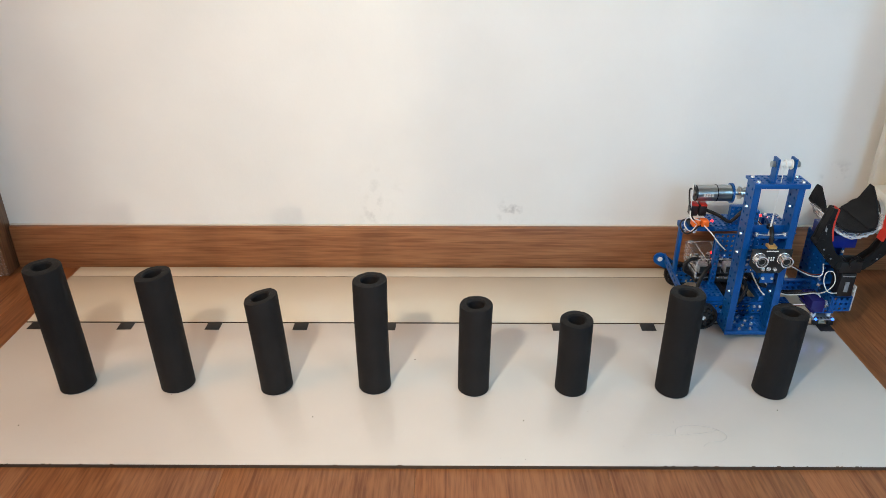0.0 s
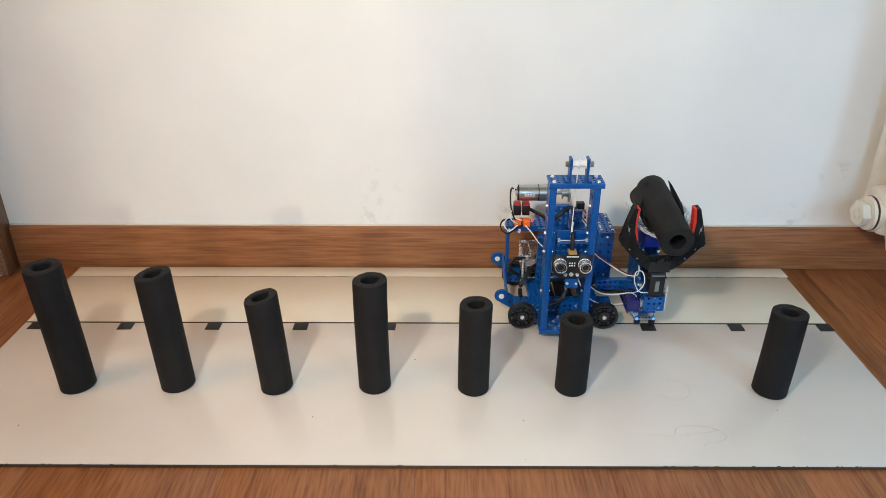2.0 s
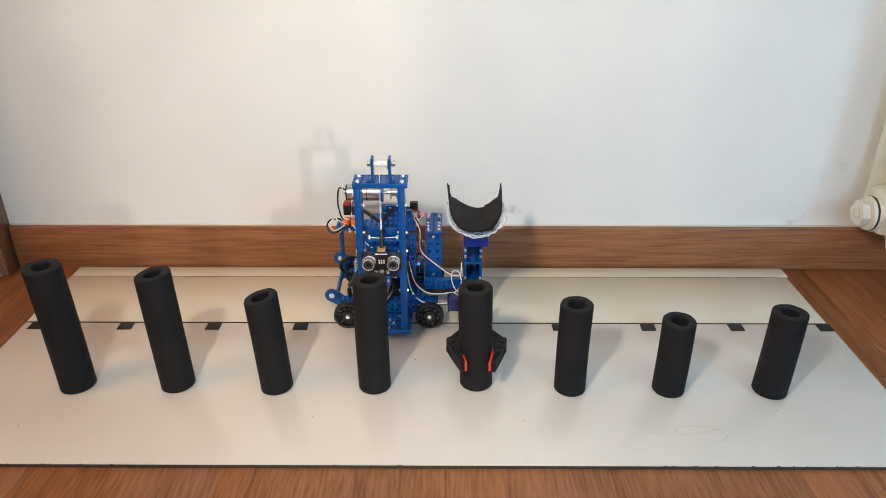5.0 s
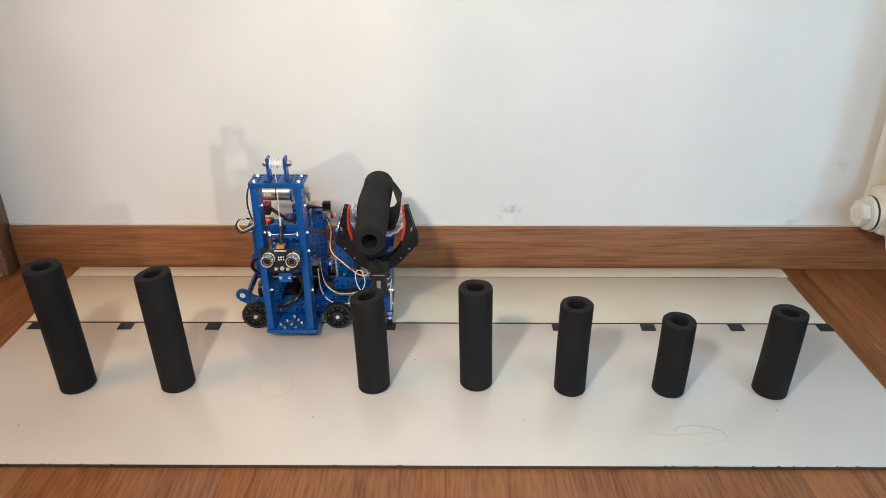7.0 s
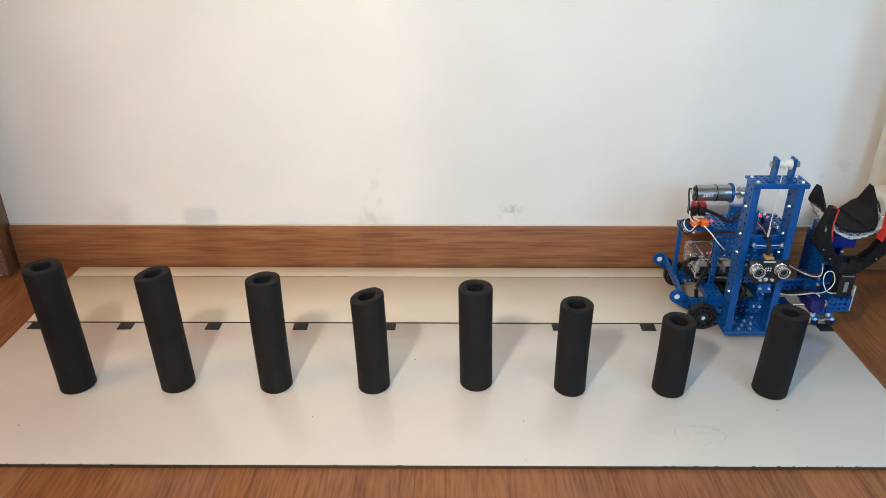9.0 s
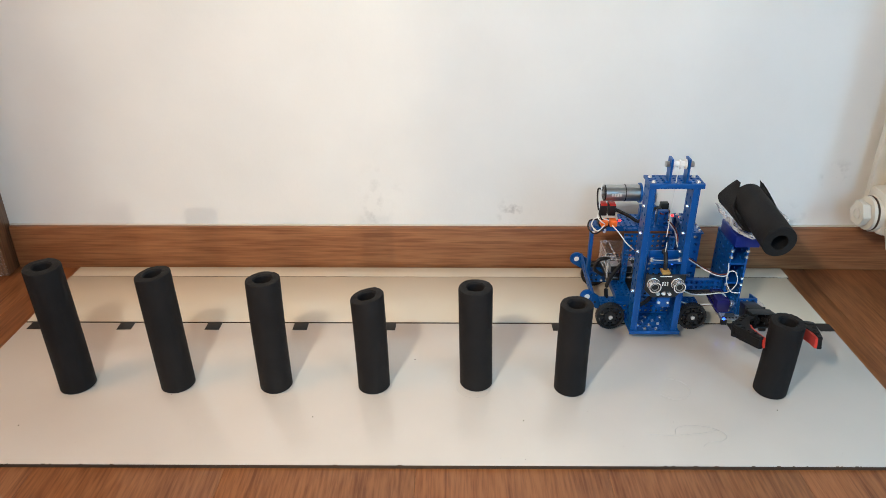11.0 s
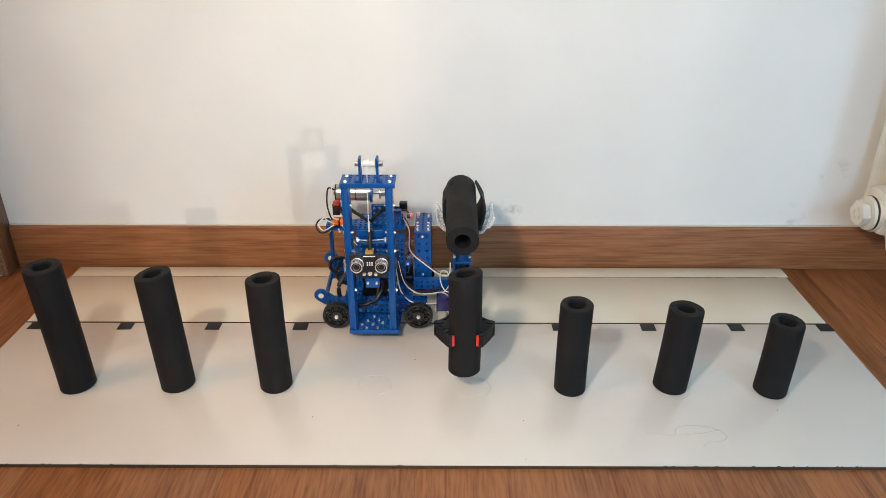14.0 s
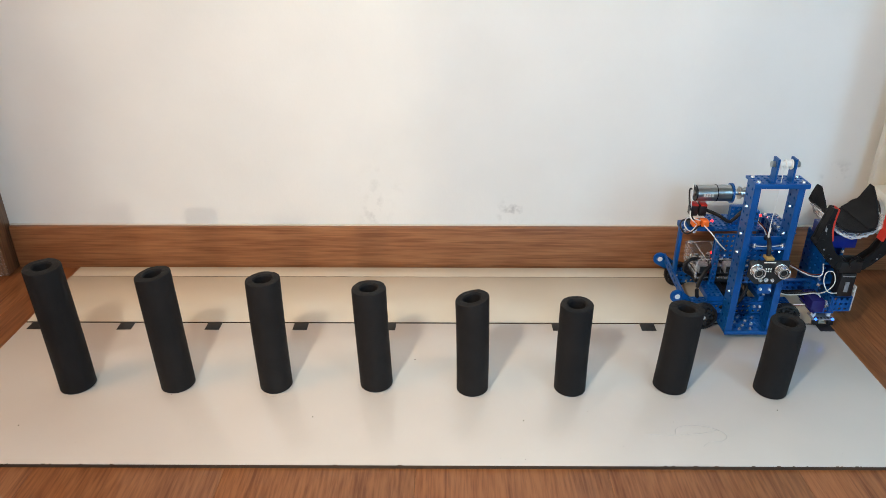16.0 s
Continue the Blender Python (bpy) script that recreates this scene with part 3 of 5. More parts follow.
def build_robot():
    robot = tagged(new("robot"), "blue metal beam robot with gripper arm, mast and foam cradle", "robot")
    T = Matrix.Translation
    # mast
    for x in (-0.0375, 0.0200):
        bm = B()
        for px in (x + 0.0075, x):
            plate(bm, at_plate(px, -0.044, 0.0145, "y", "z"), 2, 18, 0.0124, 0.0015, 0.0022)
        box(bm, x + 0.0015, x + 0.0075, -0.0438, -0.0418, 0.0145, 0.2377, 0.0004)
        box(bm, x + 0.0015, x + 0.0075, -0.0222, -0.0202, 0.0145, 0.2385, 0.0004)
        p = part("post", bm, BLUE, robot)
        bm = B()
        for z in (0.075, 0.137, 0.165, 0.205):
            for s in (-1, 1):
                bolt(bm, (x + (0.0090 if s > 0 else 0.0), -0.032, z), (s, 0, 0), 0.0023, 0.0024)
        tagged(part("bolts", bm, STEEL, p), kind="stuff")
    bm = B()
    plate(bm, at_plate(-0.0386, -0.045, 0.2385, "x", "y"), 9, 4, 0.008, 0.003, 0.0021)
    box(bm, -0.0386, 0.0334, -0.0470, -0.0451, 0.2350, 0.2415, 0.0005)
    top = part("top_plate", bm, BLUE, robot)
    bm = B()
    for x in (-0.0320, 0.0260):
        for y in (-0.040, -0.020):
            bolt(bm, (x, y, 0.2415), (0, 0, 1), 0.003, 0.0022)
    tagged(part("bolts", bm, STEEL, top), kind="stuff")
    for x in (-0.0135, 0.0090):
        bm = B()
        prism(bm, [(0, 0.2416), (0.003, 0.2416), (0.003, 0.2735), (0.0, 0.2735)], -0.043, -0.027, 0, 0.0008)
        box(bm, -0.0045 if x < 0 else 0.003, 0.0 if x < 0 else 0.0075, -0.043, -0.027, 0.2417, 0.2442, 0.0004)
        part("pulley_bracket", bm, BLUE, robot, at=T((x, 0, 0)))
    bm = B()
    cyl(bm, (-0.0175, -0.035, 0.2650), (0.0165, -0.035, 0.2650), 0.002, 10)
    for x0, x1 in ((-0.0185, -0.0140), (0.0130, 0.0178)):
        cyl(bm, (x0, -0.035, 0.2650), (x1, -0.035, 0.2650), 0.0040, 10)
    part("pulley_axle", bm, DULL_STEEL, robot, "steel axle with end collars")
    bm = B()
    for x0, x1, r in ((-0.0095, -0.0080, 0.0068), (-0.0080, 0.0065, 0.0042), (0.0065, 0.0080, 0.0068), (-0.0012, 0.0002, 0.0064)):
        cyl(bm, (x0, -0.035, 0.2650), (x1, -0.035, 0.2650), r, 20)
    part("pulley", bm, WHITE, robot, "white plastic pulley")
    bm = B()
    sweep(bm, [(-0.003, -0.0395, 0.266), (-0.003, -0.0397, 0.240), (-0.004, -0.040, 0.19), (-0.0045, -0.040, 0.163)], 0.0006, 6)
    part("string", bm, WHITE, robot, "white string")
    # sensor carriage, which slides on the mast
    bm = B()
    plate(bm, at_plate(-0.024, -0.0255, 0.094, "x", "z"), 6, 8, 0.008, 0.002, 0.0023)
    box(bm, -0.0235, 0.0185, -0.046, -0.028, 0.1555, 0.1572, 0.0004)
    box(bm, -0.0235, 0.0185, -0.030, -0.028, 0.1570, 0.168, 0.0004)
    box(bm, -0.0115, 0.0065, -0.055, -0.028, 0.1005, 0.1035, 0.0005)
    box(bm, -0.0115, 0.0065, -0.0562, -0.0545, 0.0935, 0.1080, 0.0005)
    car = part("sensor_carriage", bm, BLUE, robot)
    bm = B()
    outline = [(-0.0315, 0.1460), (-0.0315, 0.122), (-0.020, 0.1105), (0.0110, 0.1105), (0.0225, 0.122), (0.0225, 0.1460)]
    prism(bm, outline, -0.0590, -0.0575, 0, 0.0002)
    for x in (-0.0120, 0.0030):
        box(bm, x - 0.002, x + 0.002, -0.0600, -0.0588, 0.131, 0.135)
    pcb = part("sensor_board", bm, PCB, car, "black ultrasonic sensor board")
    bm = B()
    for x in (-0.0210, 0.0120):
        ring(bm, (x, -0.0650, 0.1325), (0, 1, 0), 0.0082, 0.0067, 0.013, 28)
        ring(bm, (x, -0.0595, 0.1325), (0, 1, 0), 0.0088, 0.0067, 0.002, 28)
    part("rims", bm, STEEL, car, "bright metal sensor rims")
    bm = B()
    for x in (-0.0210, 0.0120):
        cyl(bm, (x, -0.0695, 0.1325), (x, -0.060, 0.1325), 0.0067, 24, mi=0)
        ring(bm, (x, -0.0697, 0.1325), (0, 1, 0), 0.0050, 0.0042, 0.0008, 20, 1)
    part("sensor_mesh", bm, [BLACK, DULL_STEEL], car, "dark wire mesh")
    bm = B()
    for x in (-0.0125, 0.0035):
        bolt(bm, (x, -0.0590, 0.1165), (0, -1, 0), 0.0030, 0.0025)
    bolt(bm, (-0.0045, -0.0590, 0.1165), (0, -1, 0), 0.0034, 0.0012)
    for x in (-0.0085, 0.0035):
        bolt(bm, (x, -0.0562, 0.1010), (0, -1, 0), 0.0024, 0.002)
    for x in (-0.0215, 0.0165):
        for z in (0.161, 0.1585):
            bolt(bm, (x, -0.040, z - 0.0015), (0, 0, 1), 0.0026, 0.0024)
    tagged(part("bolts", bm, STEEL, car), kind="stuff")
    bm = B()
    for i in range(3):
        for j in range(2):
            box(bm, -0.0085 + i * 0.0032, -0.0067 + i * 0.0032, -0.0594, -0.0589, 0.1290 + j * 0.0035, 0.1312 + j * 0.0035)
    box(bm, -0.0125, 0.0035, -0.0594, -0.0589, 0.1425, 0.1440)
    part("print", bm, WHITE, car, "white printed marks")
    bm = B()
    box(bm, -0.0100, 0.0010, -0.0585, -0.046, 0.1455, 0.1495, 0.0006)
    part("connector", bm, GOLD, car, "tan cable connector")
    bm = B()
    sweep(bm, [(-0.0045, -0.050, 0.149), (-0.0042, -0.046, 0.162), (-0.0035, -0.034, 0.170), (-0.003, -0.022, 0.150), (-0.004, -0.018, 0.10)], 0.0030, 8)
    part("cable", bm, BLACK, car, "black sensor cable")
    bm = B()
    sweep(bm, [(-0.0045, -0.0402, 0.1575), (-0.0045, -0.0402, 0.175), (-0.0043, -0.0402, 0.186)], 0.0006, 6)
    sweep(bm, [(-0.0215, -0.0410, 0.1595), (-0.010, -0.0420, 0.1590), (0.004, -0.0415, 0.1592), (0.0165, -0.0410, 0.1600)], 0.0006, 6)
    part("string", bm, WHITE, car, "white string")
    # foot and chassis
    bm = B()
    plate(bm, at_plate(-0.0386, -0.044, 0.0120, "x", "y"), 9, 7, 0.008, 0.0022, 0.0021)
    box(bm, -0.0386, 0.0334, -0.0458, -0.0442, 0.0105, 0.0165, 0.0004)
    foot = part("foot_plate", bm, BLUE, robot)
    bm = B()
    for x, y in ((-0.012, -0.043), (0.004, -0.043), (-0.020, -0.034), (-0.004, -0.034), (0.010, -0.030), (-0.012, -0.024), (0.004, -0.022), (-0.004, -0.012), (0.018, -0.012)):
        bolt(bm, (x - 0.0026, y + 0.006, 0.0142), (0, 0, 1), 0.0024, 0.0024)
    tagged(part("bolts", bm, STEEL, foot), kind="stuff")
    for y in (0.006, 0.100):
        bm = B()
        plate(bm, at_plate(-0.072, y, 0.016, "x", "z"), 18, 2, 0.008, 0.002, 0.0022)
        plate(bm, at_plate(-0.072, y, 0.0320, "x", "y"), 18, 2, 0.008, 0.002, 0.0022)
        p = part("cross_beam", bm, BLUE, robot)
        bm = B()
        for x in (-0.052, -0.028, 0.020, 0.028, 0.044):
            bolt(bm, (x, y - 0.002, 0.020 + 0.008 * (x > 0)), (0, -1, 0), 0.0024, 0.0022)
        tagged(part("bolts", bm, STEEL, p), kind="stuff")
    for x in (-0.050, 0.026):
        bm = B()
        plate(bm, at_plate(x, 0.008, 0.0345, "x", "y"), 3, 12, 0.008, 0.008, 0.0022)
        part("side_beam", bm, BLUE, robot)
    bm = B()
    for x in (-0.020, 0.008):
        cyl(bm, (x, 0.030, 0.026), (x, 0.085, 0.026), 0.0125, 20)
    part("drive_motors", bm, BLACK, robot, "black drive motors")
    wheels = [wheel(robot, x, y) for x in (-0.0605, 0.0597) for y in (-0.0115, 0.118)]
    # rounded tabs and link on the far end
    for y, z in ((0.024, 0.033), (0.128, 0.043)):
        bm = B()
        n = 14
        pts = [(-0.0888 + 0.0105 * math.cos(math.radians(60 + 180 * i / n)), z + 0.0105 * math.sin(math.radians(60 + 180 * i / n))) for i in range(n + 1)]
        prism(bm, pts + [(-0.062, z - 0.028), (-0.053, z - 0.014)], y, y + 0.003, 0, 0.0004)
        ring(bm, (-0.0888, y - 0.0006, z), (0, 1, 0), 0.0058, 0.0042, 0.0012, 16)
        cyl(bm, (-0.0888, y - 0.0013, z), (-0.0888, y - 0.0004, z), 0.0042, 14, mi=1)
        for d in (0.014, 0.024):
            cyl(bm, (-0.0888 + d * 0.9, y - 0.0004, z - d * 0.72), (-0.0888 + d * 0.9, y + 0.0004, z - d * 0.72), 0.0018, 10, mi=2)
        part("end_tab", bm, [BLUE, WHITE, BLACK], robot)
    bm = B()
    m = at_plate(-0.082, 0.022, 0.0270, "y", "z") @ Matrix.Rotation(math.radians(5.6), 4, "Z")
    plate(bm, m, 9, 1, 0.0125, 0.003, 0.0024)
    part("end_link", bm, BLUE, robot)
    # uprights and upper deck
    bm = B()
    box(bm, -0.080, -0.075, 0.082, 0.092, 0.030, 0.120, 0.0006)
    part("upright", bm, BLUE, robot)
    for x in (-0.036, 0.030):
        bm = B()
        plate(bm, at_plate(x, 0.052, 0.040, "x", "z"), 1, 10, 0.008, 0.006, 0.0022)
        part("upright", bm, BLUE, robot)
    bm = B()
    plate(bm, at_plate(-0.082, 0.070, 0.120, "x", "y"), 9, 3, 0.008, 0.008, 0.0022)
    beam = part("deck_beam", bm, BLUE, robot)
    bm = B()
    for x in (-0.0775, -0.062):
        bolt(bm, (x, 0.074, 0.118), (0, -1, 0), 0.003, 0.003)
        bolt(bm, (x, 0.069, 0.1235), (0, -1, 0), 0.0026, 0.0026)
    tagged(part("bolts", bm, STEEL, beam), kind="stuff")
    bm = B()
    plate(bm, at_plate(-0.034, 0.062, 0.124, "x", "y"), 9, 7, 0.008, 0.003, 0.0022)
    plate(bm, at_plate(-0.034, 0.062, 0.080, "x", "z"), 9, 5, 0.008, 0.002, 0.0022)
    part("deck_plate", bm, BLUE, robot)
    bm = B()
    plate(bm, at_plate(-0.012, 0.082, 0.127, "x", "z"), 3, 4, 0.008, 0.008, 0.0022)
    plate(bm, at_plate(0.016, 0.082, 0.127, "x", "z"), 2, 3, 0.008, 0.008, 0.0022)
    part("motor_mount", bm, BLUE, robot)
    # winch motor
    bm = B()
    cyl(bm, (-0.064, 0.086, 0.176), (-0.034, 0.086, 0.176), 0.0122, 28, mi=0)
    cyl(bm, (-0.034, 0.086, 0.176), (-0.014, 0.086, 0.176), 0.0126, 28, mi=0)
    cyl(bm, (-0.066, 0.086, 0.176), (-0.064, 0.086, 0.176), 0.0120, 28, mi=1)
    cyl(bm, (-0.069, 0.086, 0.176), (-0.066, 0.086, 0.176), 0.0045, 14, mi=0)
    ring(bm, (-0.035, 0.086, 0.176), (1, 0, 0), 0.0128, 0.0118, 0.0012, 28, 1)
    ring(bm, (-0.012, 0.086, 0.176), (1, 0, 0), 0.0150, 0.004, 0.003, 28, 2)
    cyl(bm, (-0.012, 0.086, 0.176), (0.004, 0.086, 0.176), 0.003, 12, mi=0)
    for x0, x1, r in ((0.000, 0.002, 0.0095), (0.002, 0.009, 0.006), (0.009, 0.011, 0.0095)):
        cyl(bm, (x0, 0.086, 0.176), (x1, 0.086, 0.176), r, 20, mi=0)
    box(bm, 0.010, 0.014, 0.083, 0.089, 0.162, 0.176, 0.0005, 0)
    part("winch_motor", bm, [DULL_STEEL, BLACK, BLUE], robot, "silver geared winch motor")
    bm = B()
    box(bm, -0.0555, -0.040, 0.0835, 0.0865, 0.1632, 0.1640)
    for i in range(4):
        box(bm, -0.056 + i * 0.004, -0.0535 + i * 0.004, 0.0736, 0.0740, 0.1745, 0.1790)
    part("motor_print", bm, WHITE, robot, "white printed marks")
    # motor driver with plugs
    bm = B()
    box(bm, -0.072, -0.046, 0.066, 0.090, 0.129, 0.133, 0.0004, 0)
    box(bm, -0.071, -0.060, 0.076, 0.090, 0.1425, 0.1600, 0.0008, 0)
    box(bm, -0.058, -0.047, 0.076, 0.090, 0.1425, 0.1600, 0.0008, 0)
    part("motor_driver", bm, [BLACK], robot, "black motor driver board with sockets")
    bm = B()
    for x0 in (-0.071, -0.058):
        box(bm, x0 + 0.001, x0 + 0.0105, 0.075, 0.091, 0.1585, 0.1612, 0.0006)
    part("driver_caps", bm, RED_PART, robot, "red plastic caps")
    for x0 in (-0.0715, -0.0580):
        bm = B()
        box(bm, x0, x0 + 0.0105, 0.056, 0.070, 0.1330, 0.1425, 0.0012)
        cyl(bm, (x0 + 0.005, 0.0553, 0.138), (x0 + 0.005, 0.058, 0.138), 0.0025, 10)
        part("plug", bm, ORANGE, robot, "orange battery plug")
    # controller in a clear case
    rnd = random.Random(17)
    bm = B()
    box(bm, -0.052, 0.048, 0.058, 0.116, 0.052, 0.0545, 0.0003, 0)
    for x in (-0.050, -0.030, -0.010, 0.010, 0.029):
        box(bm, x, x + 0.014, 0.0575, 0.074, 0.0546, 0.0676, 0.0006, 1)
        box(bm, x + 0.0010, x + 0.0130, 0.0571, 0.0600, 0.0556, 0.0662, 0.0003, 2)
    box(bm, -0.020, 0.010, 0.085, 0.098, 0.0546, 0.058, 0.0004, 0)
    for k in range(14):
        x, y = rnd.uniform(-0.048, 0.036), rnd.uniform(0.078, 0.100)
        box(bm, x, x + rnd.uniform(0.003, 0.008), y, y + rnd.uniform(0.003, 0.007), 0.0546, 0.0546 + rnd.uniform(0.002, 0.008), 0.0003, rnd.choice((1, 2, 3)))
    for k in range(12):
        box(bm, -0.046 + k * 0.0075, -0.0425 + k * 0.0075, 0.103, 0.109, 0.0546, 0.0625, 0.0003, 2)
    for k in range(34):
        x, y, h = rnd.uniform(-0.051, 0.044), rnd.uniform(0.074, 0.112), rnd.uniform(0.002, 0.011)
        box(bm, x, x + rnd.uniform(0.002, 0.006), y, y + rnd.uniform(0.002, 0.005), 0.0546, 0.0546 + h, 0.0003, rnd.choice((1, 2, 2, 3, 4)))
    part("controller", bm, [PCB, GREY_PCB, BLACK, GREY_PCB, WHITE], robot, "circuit board with sockets")
    bm = B()
    for x0, x1, y0, y1, z0, z1 in ((-0.0555, 0.0515, 0.054, 0.119, 0.0780, 0.0800), (-0.0555, 0.0515, 0.054, 0.056, 0.0480, 0.0510), (-0.0555, 0.0515, 0.054, 0.056, 0.0690, 0.0778), (-0.0555, -0.0535, 0.0562, 0.119, 0.0480, 0.0778), (0.0495, 0.0515, 0.0562, 0.119, 0.0480, 0.0778)):
        box(bm, x0, x1, y0, y1, z0, z1, 0.0005)
    c = part("clear_case", bm, CASE, robot, "clear acrylic controller case")
    c.visible_shadow = False
    # case edges plus extra milky rods that stand for glints in the acrylic
    bm = B()
    for x0, x1, y, z in ((-0.0555, 0.0515, 0.0545, 0.0798), (-0.0555, 0.0515, 0.1185, 0.0798), (-0.0555, 0.0515, 0.0545, 0.0482)):
        cyl(bm, (x0, y, z), (x1, y, z), 0.0007, 6)
    for x in (-0.0550, 0.0510):
        cyl(bm, (x, 0.0545, 0.0798), (x, 0.1185, 0.0798), 0.0007, 6)
        cyl(bm, (x, 0.0545, 0.0482), (x, 0.0545, 0.0798), 0.0016, 8)
        for k in range(5):
            z = 0.053 + 0.0052 * k
            sweep(bm, [(x, 0.056 + 0.001 * (k % 2), z), (x + 0.0012 * (k % 2), 0.075, z + 0.0015), (x, 0.095, z - 0.001), (x, 0.117, z)], 0.0011, 5, 0, 3)
    for k in range(4):
        x = -0.042 + 0.026 * k
        cyl(bm, (x, 0.0560, 0.0790), (x, 0.1180, 0.0790), 0.0009, 6)
    for x, y in ((-0.049, 0.060), (0.045, 0.060), (-0.049, 0.113), (0.045, 0.113), (-0.020, 0.060), (0.016, 0.060)):
        cyl(bm, (x, y, 0.0800), (x, y, 0.0822), 0.0042, 12)
    part("case_edge_glints", bm, CASE_RIM, robot, "milky edge rods standing for glints on the clear case")
    bm = B()
    box(bm, -0.054, 0.050, 0.056, 0.118, 0.0380, 0.0478, 0.003)
    part("battery_box", bm, BLACK, robot, "black battery box")
    # rear column
    bm = B()
    for y in (0.050, 0.108):
        plate(bm, at_plate(0.053, y + 0.008, 0.0405, "x", "z"), 2, 7, 0.01215, 0.008, 0.0021)
    plate(bm, at_plate(0.075, 0.058, 0.0405, "y", "z"), 5, 11, 0.008, 0.002, 0.0022)
    plate(bm, at_plate(0.053, 0.058, 0.0405, "y", "z"), 5, 11, 0.008, 0.002, 0.0022)
    plate(bm, at_plate(0.053, 0.042, 0.1285, "x", "y"), 3, 9, 0.008, 0.002, 0.0022)
    col = part("column", bm, BLUE, robot)
    bm = B()
    for y in (0.048, 0.060, 0.072, 0.096, 0.108):
        for x in (0.057, 0.073):
            bolt(bm, (x, y, 0.1305), (0, 0, 1), 0.0028, 0.0026)
    for z in (0.060, 0.124):
        bolt(bm, (0.065, 0.042, z), (0, -1, 0), 0.0024, 0.002)
    tagged(part("bolts", bm, STEEL, col), kind="stuff")
    # relay module
    bm = B()
    box(bm, 0.024, 0.044, 0.100, 0.112, 0.127, 0.129, 0.0003, 0)
    box(bm, 0.028, 0.040, 0.101, 0.111, 0.1385, 0.1520, 0.0008, 0)
    part("relay_module", bm, [BLACK], robot, "black adapter module")
    for x in (0.0285, 0.0365):
        bm = B()
        box(bm, x - 0.003, x + 0.003, 0.094, 0.101, 0.127, 0.1385, 0.0008)
        part("socket", bm, WHITE, robot, "white cable socket")
    # arm shoulder
    bm = B()
    plate(bm, at_plate(0.052, 0.030, 0.0460, "x", "z"), 8, 2, 0.008, 0.008, 0.0022)
    plate(bm, at_plate(0.080, 0.022, 0.0420, "x", "y"), 5, 3, 0.008, 0.003, 0.0022)
    part("shoulder_beam", bm, BLUE, robot)
    bm = B()
    box(bm, 0.0875, 0.1060, -0.026, 0.010, 0.0360, 0.0550, 0.001, 0)
    box(bm, 0.0860, 0.0880, -0.036, 0.016, 0.0400, 0.0425, 0.0004, 0)
    cyl(bm, (0.1065, -0.022, 0.048), (0.1115, -0.022, 0.048), 0.0055, 16, mi=1)
    part("shoulder_servo", bm, [SERVO, STEEL], robot, "violet shoulder servo motor")
    # cradle stand
    bm = B()
    for x in (0.1105, 0.1335):
        plate(bm, at_plate(x, 0.014, 0.030, "y", "z"), 5, 8, 0.012, 0.003, 0.0022)
    plate(bm, at_plate(0.1136, 0.0735, 0.0300, "x", "z"), 2, 9, 0.0098, 0.003, 0.0022)
    box(bm, 0.1136, 0.1332, 0.014, 0.0700, 0.060, 0.0635, 0.0005)
    box(bm, 0.1136, 0.1332, 0.014, 0.0700, 0.092, 0.0955, 0.0005)
    plate(bm, at_plate(0.108, 0.006, 0.0300, "x", "y"), 4, 4, 0.008, 0.003, 0.0022)
    plate(bm, at_plate(0.108, 0.006, 0.0160, "x", "z"), 4, 2, 0.008, 0.002, 0.0022)
    stand = part("cradle_stand", bm, BLUE, robot)
    bm = B()
    for x in (0.112, 0.134):
        for z in (0.105, 0.115, 0.070, 0.060):
            bolt(bm, (x, 0.014, z), (0, -1, 0), 0.0026, 0.0024)
    tagged(part("bolts", bm, STEEL, stand), kind="stuff")
    bm = B()
    box(bm, 0.1090, 0.1440, 0.002, 0.062, 0.1262, 0.1450, 0.0008)
    part("cradle_block", bm, DEEP_BLUE, robot, "dark blue block under the cradle")
    # line sensor near the board
    bm = B()
    box(bm, 0.1065, 0.1395, -0.006, 0.014, 0.0100, 0.0116, 0.0002, 0)
    for x in (0.112, 0.134):
        box(bm, x - 0.004, x + 0.004, -0.0065, 0.0, 0.0020, 0.0098, 0.0006, 1)
        cyl(bm, (x, 0.006, 0.0116), (x, 0.006, 0.0165), 0.0035, 10, mi=2)
    for i in range(6):
        box(bm, 0.109 + i * 0.005, 0.1115 + i * 0.005, -0.004, -0.0015, 0.0117, 0.0127, 0, 3)
    part("line_sensor", bm, [GREY_PCB, BLACK, WHITE, BLACK], robot, "small pale line sensor board")
    for x in (0.1105, 0.1355):
        bm = B()
        bmesh.ops.create_icosphere(bm, subdivisions=2, radius=0.0021, matrix=T((x, -0.0062, 0.0122)))
        part("lamp", bm, LED_BLUE, robot, "lit blue indicator light")
    for x, y, z, mt in ((-0.028, 0.0750, 0.0812, LED_RED), (0.042, 0.0530, 0.072, LED_BLUE), (0.030, 0.0610, 0.0812, LED_BLUE), (-0.028, 0.0690, 0.0812, LED_RED), (-0.045, 0.0555, 0.1440, LED_RED), (0.0465, 0.0995, 0.1330, LED_RED)):
        bm = B()
        bmesh.ops.create_icosphere(bm, subdivisions=2, radius=0.0019, matrix=T((x, y, z)))
        part("lamp", bm, mt, robot, "lit blue indicator light" if mt is LED_BLUE else "lit red indicator light")
    flaps = cradle(robot)
    wires(robot)
    arm, fingers = gripper(robot)
    return robot, car, arm, fingers, flaps, wheels


